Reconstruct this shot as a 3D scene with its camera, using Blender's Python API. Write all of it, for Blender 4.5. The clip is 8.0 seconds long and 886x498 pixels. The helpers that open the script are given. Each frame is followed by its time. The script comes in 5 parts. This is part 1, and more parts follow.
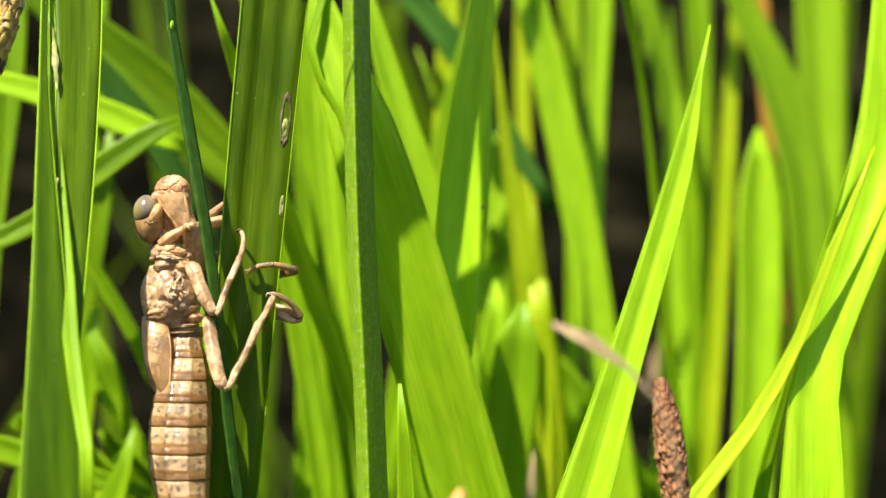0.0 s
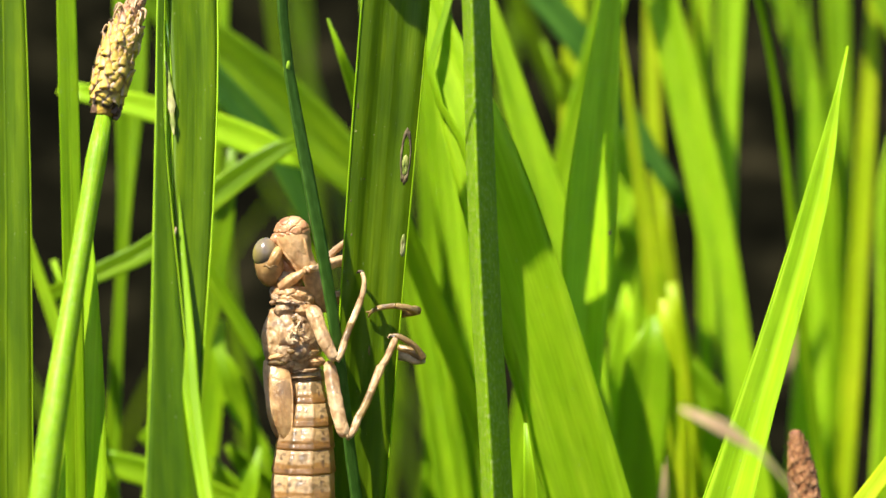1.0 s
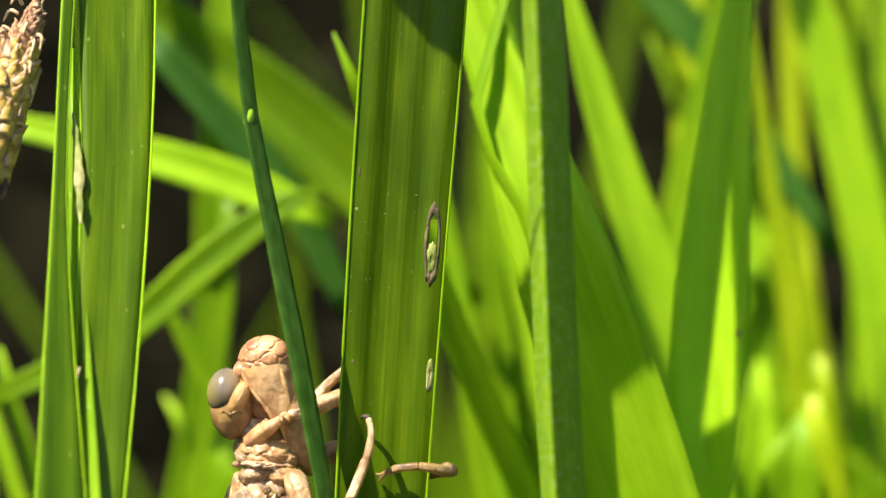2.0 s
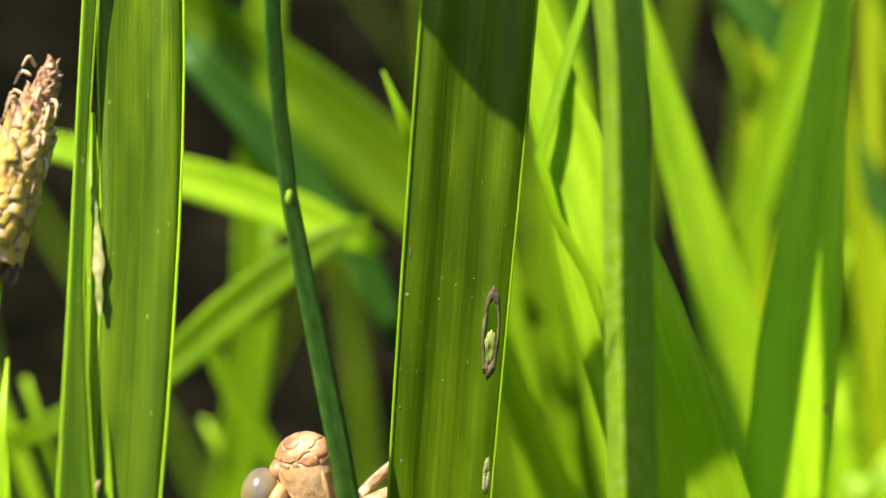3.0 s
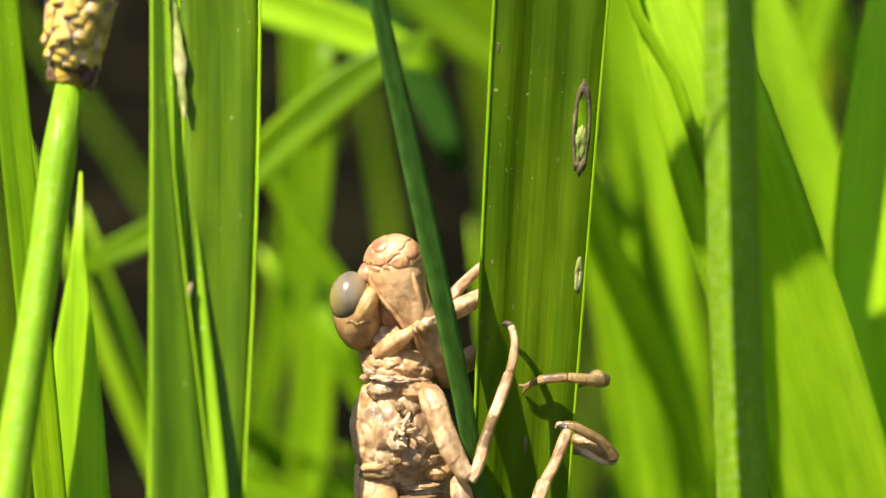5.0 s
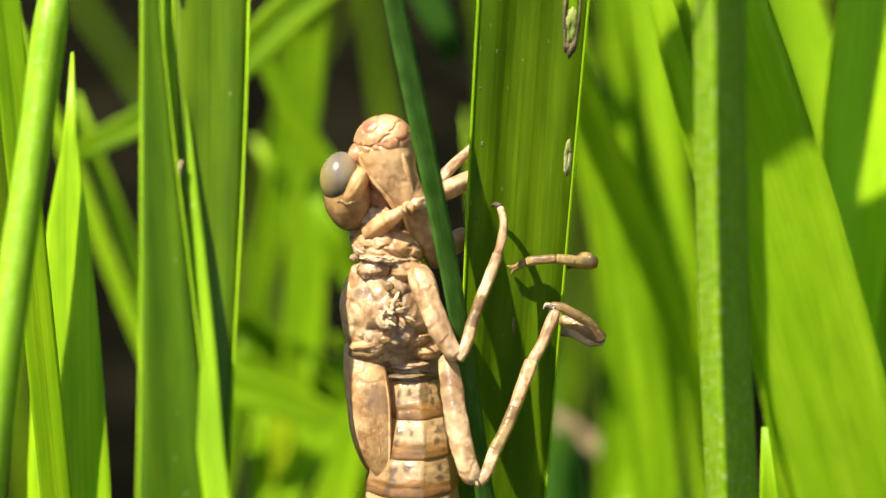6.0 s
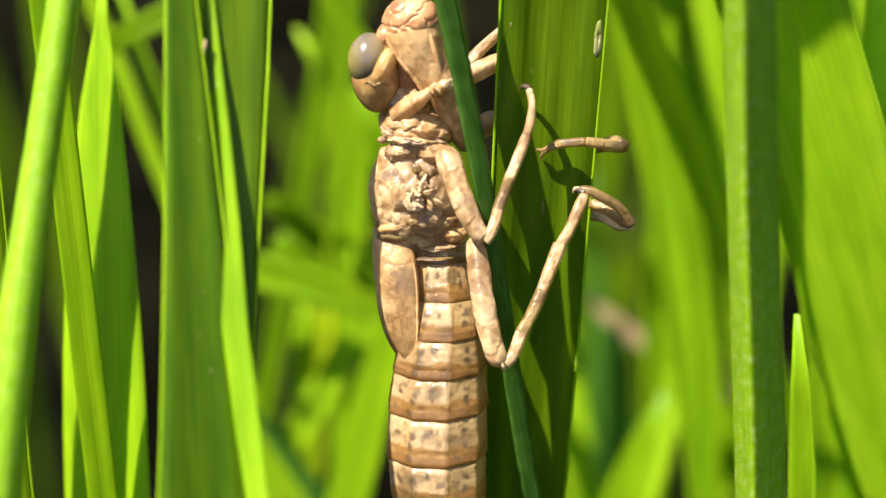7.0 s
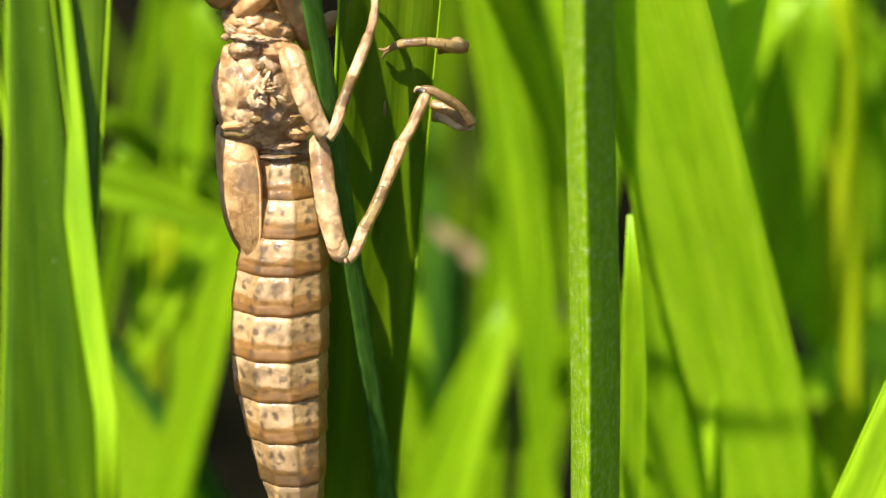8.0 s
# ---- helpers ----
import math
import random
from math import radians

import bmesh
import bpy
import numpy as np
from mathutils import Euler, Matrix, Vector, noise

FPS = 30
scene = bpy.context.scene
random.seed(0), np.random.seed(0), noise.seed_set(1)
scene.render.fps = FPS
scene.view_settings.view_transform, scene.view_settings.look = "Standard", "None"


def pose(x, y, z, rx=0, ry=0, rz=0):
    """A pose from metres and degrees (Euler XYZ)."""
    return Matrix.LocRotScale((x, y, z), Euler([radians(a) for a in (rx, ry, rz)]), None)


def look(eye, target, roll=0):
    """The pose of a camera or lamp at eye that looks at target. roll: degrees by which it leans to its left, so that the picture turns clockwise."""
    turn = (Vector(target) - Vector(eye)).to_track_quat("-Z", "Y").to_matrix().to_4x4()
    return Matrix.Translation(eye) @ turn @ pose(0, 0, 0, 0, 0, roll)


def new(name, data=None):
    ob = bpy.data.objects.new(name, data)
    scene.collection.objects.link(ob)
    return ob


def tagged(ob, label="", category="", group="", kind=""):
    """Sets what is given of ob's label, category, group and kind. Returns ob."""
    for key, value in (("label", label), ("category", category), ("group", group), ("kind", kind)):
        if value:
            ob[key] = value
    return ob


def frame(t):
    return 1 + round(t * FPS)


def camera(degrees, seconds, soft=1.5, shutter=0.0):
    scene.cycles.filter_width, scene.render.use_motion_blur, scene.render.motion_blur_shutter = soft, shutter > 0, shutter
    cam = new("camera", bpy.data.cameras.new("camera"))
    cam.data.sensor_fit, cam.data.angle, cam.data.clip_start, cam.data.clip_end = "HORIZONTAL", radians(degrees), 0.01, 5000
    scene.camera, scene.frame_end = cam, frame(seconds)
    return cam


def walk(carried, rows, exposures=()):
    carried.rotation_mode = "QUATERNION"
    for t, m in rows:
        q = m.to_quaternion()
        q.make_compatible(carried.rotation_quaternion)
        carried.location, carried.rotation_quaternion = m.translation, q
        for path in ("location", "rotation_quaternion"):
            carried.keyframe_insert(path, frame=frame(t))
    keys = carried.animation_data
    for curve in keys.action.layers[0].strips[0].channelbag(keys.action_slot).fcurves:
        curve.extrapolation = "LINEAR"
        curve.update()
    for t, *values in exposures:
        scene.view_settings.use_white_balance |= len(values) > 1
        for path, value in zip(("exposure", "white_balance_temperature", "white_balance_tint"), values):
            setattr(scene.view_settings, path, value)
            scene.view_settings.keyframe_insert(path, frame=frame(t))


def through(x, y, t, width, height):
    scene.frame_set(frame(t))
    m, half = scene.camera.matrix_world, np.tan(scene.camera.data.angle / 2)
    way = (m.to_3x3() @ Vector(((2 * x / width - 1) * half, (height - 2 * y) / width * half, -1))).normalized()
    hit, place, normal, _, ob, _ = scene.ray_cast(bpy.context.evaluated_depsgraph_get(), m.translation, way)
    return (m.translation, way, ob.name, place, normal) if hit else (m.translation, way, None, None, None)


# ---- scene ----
from mathutils.bvhtree import BVHTree

FOCUS = (0.0, 0.0, 0.2995)          # where the shed skin sits
cam = camera(30.0, 8.0, soft=1.5)
walk(cam, [
    (0.0, pose(-0.00142, -0.21770, 0.30856, 89.146, -2.106, -8.187)),
    (0.2, pose(0.00521, -0.21660, 0.30650, 86.964, -2.115, -5.320)),
    (0.5, pose(0.00231, -0.21490, 0.31038, 85.911, -2.053, -4.478)),
    (1.0, pose(0.00000, -0.21158, 0.32337, 86.384, -1.346, -3.606)),
    (1.3, pose(0.00537, -0.18074, 0.32476, 86.049, -0.880, -1.788)),
    (1.5, pose(0.00712, -0.16439, 0.33111, 85.419, -0.882, -1.090)),
    (1.7, pose(0.00990, -0.15355, 0.33125, 85.491, -0.568, -0.388)),
    (2.8, pose(0.01213, -0.12517, 0.34770, 81.353, -1.240, 2.532)),
    (3.0, pose(0.01006, -0.12445, 0.34780, 81.316, -0.847, 2.464)),
    (3.5, pose(0.00634, -0.12335, 0.34495, 77.348, -0.133, 2.367)),
    (4.0, pose(0.00611, -0.12324, 0.34655, 75.409, 0.191, 2.339)),
    (4.2, pose(0.00639, -0.12388, 0.34443, 77.155, 0.689, 2.098)),
    (5.3, pose(0.00284, -0.12232, 0.34212, 75.730, 0.202, 2.813)),
    (5.5, pose(0.00616, -0.12289, 0.34526, 73.089, 0.230, 4.139)),
    (6.0, pose(0.00437, -0.12377, 0.34053, 73.325, 0.113, 2.494)),
    (6.5, pose(0.00186, -0.12339, 0.33938, 72.376, -0.353, 0.853)),
    (7.0, pose(0.00749, -0.12376, 0.33848, 70.156, 0.551, 4.828)),
    (7.5, pose(0.00868, -0.12196, 0.33922, 68.606, 0.789, 4.664)),
    (8.0, pose(0.00711, -0.12726, 0.33554, 68.390, -1.626, -0.444)),
])
cam.data.dof.use_dof = True
cam.data.dof.aperture_fstop = 15.0

# ---- light: open sky and one high sun, behind the camera and to its left ----
SUN_AZ, SUN_EL = 50.0, 58.0
to_sun = Vector((-math.sin(radians(SUN_AZ)) * math.cos(radians(SUN_EL)),
                 -math.cos(radians(SUN_AZ)) * math.cos(radians(SUN_EL)), math.sin(radians(SUN_EL))))
world = bpy.data.worlds.new("world")
scene.world = world
world.use_nodes = True
sky = world.node_tree.nodes.new("ShaderNodeTexSky")
sky.sky_type = "NISHITA"
sky.sun_disc = False
sky.sun_elevation = radians(SUN_EL)
sky.sun_rotation = radians(180.0 + SUN_AZ)
world.node_tree.links.new(sky.outputs[0], world.node_tree.nodes["Background"].inputs[0])
world.node_tree.nodes["Background"].inputs[1].default_value = 0.09
sun = new("sun", bpy.data.lights.new("sun", "SUN"))
sun.data.energy, sun.data.angle, sun.data.color = 5.0, radians(0.53), (1.0, 0.93, 0.80)
sun.matrix_world = look(to_sun * 5, (0, 0, 0))
scene.view_settings.exposure = 1.58


# ---- materials ----
def material(name):
    m = bpy.data.materials.new(name)
    m.use_nodes = True
    t = m.node_tree
    return m, t.nodes, t.links, t.nodes["Principled BSDF"]


def ramp(nodes, links, fac, stops):
    r = nodes.new("ShaderNodeValToRGB")
    e = r.color_ramp.elements
    while len(e) < len(stops):
        e.new(0.5)
    for el, (p, c) in zip(e, stops):
        el.position, el.color = p, (*c, 1)
    links.new(fac, r.inputs[0])
    return r.outputs[0]


def mixed(nodes, links, kind, fac, a, b):
    n = nodes.new("ShaderNodeMix")
    n.data_type, n.blend_type = "RGBA", kind
    for sock, v in ((n.inputs[0], fac), (n.inputs[6], a), (n.inputs[7], b)):
        if isinstance(v, (int, float)):
            sock.default_value = v
        elif isinstance(v, tuple):
            sock.default_value = (*v, 1)
        else:
            links.new(v, sock)
    return n.outputs[2]


def noise_at(nodes, links, source, scale, detail=3.0, stretch=(1, 1, 1)):
    mp = nodes.new("ShaderNodeMapping")
    mp.inputs["Scale"].default_value = stretch
    links.new(source, mp.inputs[0])
    n = nodes.new("ShaderNodeTexNoise")
    n.inputs["Scale"].default_value, n.inputs["Detail"].default_value = scale, detail
    links.new(mp.outputs[0], n.inputs[0])
    return n.outputs[0]


def bumped(nodes, links, bsdf, height, strength, distance):
    b = nodes.new("ShaderNodeBump")
    b.inputs["Strength"].default_value, b.inputs["Distance"].default_value = strength, distance
    links.new(height, b.inputs["Height"])
    links.new(b.outputs[0], bsdf.inputs["Normal"])
    return b


def leaf_material(name, low, mid, high, through_colour, through=0.45, rough=0.38, blotch=0.5):
    """A blade of grass or reed: long parallel veins, paler streaks, specks; light shows through it. Its UV map is in millimetres."""
    m, nodes, links, b = material(name)
    uv = nodes.new("ShaderNodeUVMap").outputs[0]
    vein = noise_at(nodes, links, uv, 1.0, 2.0, (3.2, 0.035, 1))
    broad = noise_at(nodes, links, uv, 1.0, 3.0, (0.55, 0.05, 1))
    fine = noise_at(nodes, links, uv, 1.0, 2.0, (9.0, 0.6, 1))
    speck = noise_at(nodes, links, uv, 2.4, 1.0, (1, 0.45, 1))
    cloud = noise_at(nodes, links, uv, 1.0, 4.0, (0.9, 0.22, 1))
    col = ramp(nodes, links, broad, ((0.3, low), (0.5, mid), (0.72, high)))
    col = mixed(nodes, links, "MULTIPLY", 0.26, col, ramp(nodes, links, vein, ((0.3, (0.62, 0.66, 0.5)), (0.62, (1.12, 1.08, 1.0)))))
    col = mixed(nodes, links, "MULTIPLY", 0.26, col, ramp(nodes, links, fine, ((0.3, (0.7, 0.74, 0.6)), (0.7, (1.1, 1.1, 1.1)))))
    col = mixed(nodes, links, "MULTIPLY", 0.5, col, ramp(nodes, links, cloud, ((0.34, (0.72, 0.74, 0.7)), (0.5, (1, 1, 1)), (0.68, (1.22, 1.1, 1.0)))))
    col = mixed(nodes, links, "MIX", ramp(nodes, links, speck, ((0.735, (0, 0, 0)), (0.77, (blotch, blotch, blotch)))), col, (0.45, 0.5, 0.18))
    rnd = nodes.new("ShaderNodeObjectInfo").outputs["Random"]
    hue = nodes.new("ShaderNodeHueSaturation")
    links.new(col, hue.inputs["Color"])
    vary = nodes.new("ShaderNodeMapRange")
    links.new(rnd, vary.inputs[0])
    vary.inputs[3].default_value, vary.inputs[4].default_value = 0.85, 1.15
    links.new(vary.outputs[0], hue.inputs["Value"])
    col = hue.outputs[0]
    links.new(col, b.inputs["Base Color"])
    b.inputs["Roughness"].default_value = rough
    b.inputs["Specular IOR Level"].default_value = 0.16
    bp = bumped(nodes, links, b, vein, 0.5, 0.00012)
    t = nodes.new("ShaderNodeBsdfTranslucent")
    links.new(mixed(nodes, links, "MULTIPLY", 0.38, through_colour, ramp(nodes, links, vein, ((0.3, (0.6, 0.7, 0.4)), (0.65, (1.1, 1.1, 1.0))))), t.inputs[0])
    mx = nodes.new("ShaderNodeMixShader")
    mx.inputs[0].default_value = through
    links.new(b.outputs[0], mx.inputs[1])
    links.new(t.outputs[0], mx.inputs[2])
    links.new(mx.outputs[0], nodes["Material Output"].inputs[0])
    return m


MAT = {
    # dark leaf green; on the fold leaf it also carries painted shade
    "deep": leaf_material("dark_and_shaded_leaf", (0.055, 0.108, 0.0015), (0.088, 0.160, 0.002), (0.16, 0.25, 0.004), (0.28, 0.43, 0.004), 0.3, 0.36, 0.35),
    # shaded copy of the leaf green, for the folded leaf's dark panel
    "shade_panel": leaf_material("painted_shade_leaf", (0.034, 0.078, 0.001), (0.054, 0.112, 0.0015), (0.085, 0.155, 0.002), (0.20, 0.32, 0.003), 0.25, 0.36, 0.3),
    "olive": leaf_material("olive_green_leaf", (0.09, 0.175, 0.003), (0.135, 0.245, 0.004), (0.22, 0.35, 0.006), (0.42, 0.64, 0.008), 0.4),
    "mid": leaf_material("green_leaf", (0.13, 0.24, 0.004), (0.19, 0.33, 0.005), (0.26, 0.40, 0.007), (0.48, 0.74, 0.01), 0.45),
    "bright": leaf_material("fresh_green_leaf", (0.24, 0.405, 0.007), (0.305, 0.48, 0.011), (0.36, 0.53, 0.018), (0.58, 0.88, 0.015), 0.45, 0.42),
    "yellow": leaf_material("yellowing_leaf", (0.24, 0.33, 0.004), (0.31, 0.40, 0.006), (0.38, 0.43, 0.012), (0.62, 0.78, 0.012), 0.45, 0.42),
    "blue": leaf_material("bluish_green_leaf", (0.03, 0.095, 0.010), (0.05, 0.14, 0.016), (0.08, 0.19, 0.022), (0.16, 0.38, 0.03), 0.4, 0.42),
    "orange": leaf_material("withered_leaf", (0.45, 0.20, 0.03), (0.60, 0.30, 0.05), (0.68, 0.40, 0.10), (0.8, 0.45, 0.08), 0.35, 0.5),
    "dry": leaf_material("dry_leaf", (0.36, 0.24, 0.13), (0.48, 0.34, 0.20), (0.55, 0.42, 0.28), (0.6, 0.45, 0.25), 0.25, 0.6),
}


# ---- building helpers ----
def mesh_of(name, bm, mats, smooth=True):
    me = bpy.data.meshes.new(name)
    bm.normal_update()
    bm.to_mesh(me)
    bm.free()
    for mt in (mats if isinstance(mats, (list, tuple)) else [mats]):
        me.materials.append(mt)
    if smooth:
        me.polygons.foreach_set("use_smooth", [True] * len(me.polygons))
    return me


def part(name, bm, mat, parent=None, label="", smooth=True):
    ob = new(name, mesh_of(name, bm, mat, smooth))
    if parent is not None:
        ob.parent = parent
    if label:
        ob["label"] = label
    return ob


def spline(rows, n):
    """Rows of numbers, smoothed into n + 1 rows at even steps of length."""
    p = np.array(rows, float)
    t = np.r_[0, np.cumsum(np.linalg.norm(np.diff(p[:, :3], axis=0), axis=1) + 1e-9)]
    s = np.diff(p, axis=0) / np.diff(t)[:, None]
    m = np.zeros_like(p)
    m[0], m[-1] = s[0], s[-1]
    for i in range(1, len(p) - 1):
        a, b = t[i] - t[i - 1], t[i + 1] - t[i]
        m[i] = (s[i - 1] * b + s[i] * a) / (a + b)
    fine = []
    for i in range(len(p) - 1):
        h = t[i + 1] - t[i]
        for u in np.linspace(0, 1, 40, endpoint=False):
            fine.append(p[i] * (2 * u ** 3 - 3 * u * u + 1) + m[i] * h * (u ** 3 - 2 * u * u + u) + p[i + 1] * (3 * u * u - 2 * u ** 3) + m[i + 1] * h * (u ** 3 - u * u))
    fine = np.array(fine + [p[-1]])
    far = np.r_[0, np.cumsum(np.linalg.norm(np.diff(fine[:, :3], axis=0), axis=1))]
    at = np.linspace(0, far[-1], n + 1)
    return np.stack([np.interp(at, far, c) for c in fine.T], 1), at


def ribbon(rows, turn, fold, thick=0.00028, across=8, step=0.007, seed=0, wavy=0.02, steady=False):
    """A blade: rows of x, y, z, width from the tip down. turn: degrees by which its face looks to the right; fold: depth of its
    keel as a share of its width."""
    rnd = random.Random(seed)
    total = sum(math.dist(a[:3], b[:3]) for a, b in zip(rows, rows[1:]))
    n = max(10, min(400 if across > 20 else 90, int(total / (step if across < 20 else 0.0009))))
    line, far = spline(rows, n)
    bm = bmesh.new()
    uvl = bm.loops.layers.uv.new("UVMap")
    ph = rnd.uniform(0, 9)
    grids = []
    for side in (0, 1):
        grid = []
        for i in range(n + 1):
            a, b = line[max(0, i - 1), :3], line[min(n, i + 1), :3]
            tan = Vector(b - a).normalized()
            tw = radians(turn + (0 if steady else 4 * math.sin(far[i] * 25 + ph)))
            wide = Vector((math.cos(tw), math.sin(tw), 0))
            wide = (wide - tan * wide.dot(tan)).normalized()
            out = wide.cross(tan).normalized()
            if out.y > 0:
                out = -out
            w = max(line[i, 3], 0.0002) * (1 + wavy * math.sin(far[i] * 60 + ph))
            row = []
            for j in range(across + 1):
                u = j / across * 2 - 1
                keel = fold * w * (abs(u) - 0.5) + 0.012 * w * math.sin(u * 9 + ph)
                edge = 1 - 0.75 * abs(u) ** 6
                d = keel + (thick / 2 if side == 0 else -thick / 2) * edge
                v = Vector(line[i, :3]) + wide * (u * w / 2) + out * d
                row.append((bm.verts.new(v), (u * w * 500 + ph * 10, far[i] * 1000 + ph * 40)))
            grid.append(row)
        grids.append(grid)

    def face(quad):
        f = bm.faces.new([q[0] for q in quad])
        for lp, q in zip(f.loops, quad):
            lp[uvl].uv = q[1]

    g, h = grids
    for i in range(n):
        for j in range(across):
            face((g[i][j], g[i + 1][j], g[i + 1][j + 1], g[i][j + 1]))
            face((h[i][j], h[i][j + 1], h[i + 1][j + 1], h[i + 1][j]))
        face((g[i][0], h[i][0], h[i + 1][0], g[i + 1][0]))
        face((g[i][across], g[i + 1][across], h[i + 1][across], h[i][across]))
    for i in (0, n):
        for j in range(across):
            q = (g[i][j], g[i][j + 1], h[i][j + 1], h[i][j])
            face(q if i == 0 else q[::-1])
    bmesh.ops.recalc_face_normals(bm, faces=bm.faces)
    return bm


LEAF_COUNT = [0]


def side_line(rows, turn, u, lift, radius, fold):
    """A thin cord that runs along a blade at u, -1 to 1 across it."""
    total = sum(math.dist(a[:3], b[:3]) for a, b in zip(rows, rows[1:]))
    n = max(10, min(70, int(total / 0.007)))
    line, far = spline(rows, n)
    out = []
    for i in range(n + 1):
        a, b = line[max(0, i - 1), :3], line[min(n, i + 1), :3]
        tan = Vector(b - a).normalized()
        tw = radians(turn)
        wide = Vector((math.cos(tw), math.sin(tw), 0))
        wide = (wide - tan * wide.dot(tan)).normalized()
        o = wide.cross(tan).normalized()
        if o.y > 0:
            o = -o
        w = max(line[i, 3], 0.0002)
        c = Vector(line[i, :3]) + wide * (u * w / 2) + o * (fold * w * (abs(u) - 0.5) + lift)
        out.append((*c, min(radius, w * 0.2)))
    return tube(out, 6)


def blade(rows, colour, label, turn=0, fold=0.12, thick=0.00028, across=8, name="reed_leaf", wavy=0.02, edged=False, rib=True):
    LEAF_COUNT[0] += 1
    rows = [tuple(v / 1000 for v in r) for r in rows]
    ob = part(name, ribbon(rows, turn, fold, thick, across, seed=LEAF_COUNT[0], wavy=0.0 if edged else wavy, steady=edged), MAT[colour])
    if edged:
        for u in (-1, 1):
            part("leaf_margin", side_line(rows, turn, u, 0, 0.00011, fold), MAT["bright"], ob, "pale yellowish leaf edge")
    if rib:
        part("midrib", side_line(rows, turn, 0.04, -0.00006, 0.00022, fold), MAT[colour], ob)
    return tagged(ob, label, "reed leaf", "reed leaves")


def tube(line, sides=12, flat=1.0, tilt=0.0, cap=True, ridge=0.0, poly=None):
    """A closed round body along rows of x, y, z, radius (metres)."""
    bm = bmesh.new()
    uvl = bm.loops.layers.uv.new("UVMap")
    rings = []
    n = len(line)
    far = 0.0
    for i, r in enumerate(line):
        c = Vector(r[:3])
        a, b = Vector(line[max(0, i - 1)][:3]), Vector(line[min(n - 1, i + 1)][:3])
        tan = (b - a).normalized()
        ref = Vector((1, 0, 0)) if abs(tan.x) < 0.9 else Vector((0, 0, 1))
        e1 = (ref - tan * ref.dot(tan)).normalized()
        e2 = tan.cross(e1)
        if i:
            far += (c - Vector(line[i - 1][:3])).length
        ring = []
        for k in range(sides):
            an = 2 * math.pi * k / sides + tilt
            rr = r[3] * (1 + ridge * math.cos(an * 5))
            if poly:
                w = 2 * math.pi / poly[0]
                rr *= 1 - poly[2] + poly[2] * 1.35 * math.cos(w / 2) / math.cos((an - poly[1]) % w - w / 2)
            ring.append((bm.verts.new(c + e1 * (math.cos(an) * rr) + e2 * (math.sin(an) * rr * flat)), k * r[3] * 6283 / sides, far * 1000))
        rings.append(ring)
    for a, b in zip(rings, rings[1:]):
        for k in range(sides):
            q = (a[k], a[(k + 1) % sides], b[(k + 1) % sides], b[k])
            f = bm.faces.new([v[0] for v in q])
            for lp, v in zip(f.loops, q):
                lp[uvl].uv = (v[1], v[2])
    if cap:
        bm.faces.new([v[0] for v in rings[0]][::-1])
        bm.faces.new([v[0] for v in rings[-1]])
    bmesh.ops.recalc_face_normals(bm, faces=bm.faces)
    return bm


# ---- mud and an added backdrop bank ----
def ground_material():
    m, nodes, links, b = material("shade_black_mud")
    pos = nodes.new("ShaderNodeTexCoord").outputs["Object"]
    n = noise_at(nodes, links, pos, 9.0, 5.0)
    n2 = noise_at(nodes, links, pos, 60.0, 4.0)
    # near-black mud: the shade of the gaps between reeds is in this colour
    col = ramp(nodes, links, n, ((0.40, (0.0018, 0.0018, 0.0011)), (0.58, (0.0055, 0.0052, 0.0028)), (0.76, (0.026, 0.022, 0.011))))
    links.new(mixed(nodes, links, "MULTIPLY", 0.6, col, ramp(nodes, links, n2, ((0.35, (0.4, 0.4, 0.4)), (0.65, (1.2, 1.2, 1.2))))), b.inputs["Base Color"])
    b.inputs["Roughness"].default_value = 0.9
    b.inputs["Specular IOR Level"].default_value = 0.0
    bumped(nodes, links, b, n2, 0.6, 0.004)
    return m


MUD = ground_material()
bm = bmesh.new()
span, grid = [-400, -60, -12, -4, -2, -1.2, -0.8, -0.5, -0.3, -0.15, 0, 0.15, 0.3, 0.5, 0.8, 1.2, 2, 4, 12, 60, 400], []
for y in span:
    grid.append([bm.verts.new((x, y, 0.006 * noise.noise((x * 4, y * 4, 0)) if abs(x) < 5 else 0)) for x in span])
for r, s in zip(grid, grid[1:]):
    for k in range(len(span) - 1):
        bm.faces.new((r[k], r[k + 1], s[k + 1], s[k]))
tagged(part("ground", bm, MUD), "mud under the reeds, near black to stand for shade", "ground", kind="structure")

# bank added as a dark backdrop that keeps the sky out of view
bm = bmesh.new()
cols = []
for i in range(61):
    a = math.pi * (i / 60 * 1.6 - 0.3)
    col = []
    for k, (d, z) in enumerate(((2.2, -0.05), (2.4, 0.12), (2.8, 0.32), (3.4, 0.7), (4.2, 1.2), (5.5, 1.5), (8, 1.4))):
        j = 0.12 * noise.noise((i * 0.6, k * 1.3, 3))
        col.append(bm.verts.new(((d + j) * math.cos(a), (d + j) * math.sin(a), z + j * 0.6)))
    cols.append(col)
for a, b in zip(cols, cols[1:]):
    for k in range(6):
        bm.faces.new((a[k], b[k], b[k + 1], a[k + 1]))
tagged(part("bank", bm, MUD), "added backdrop bank beyond the reeds, shade in its colour", "bank", kind="structure")


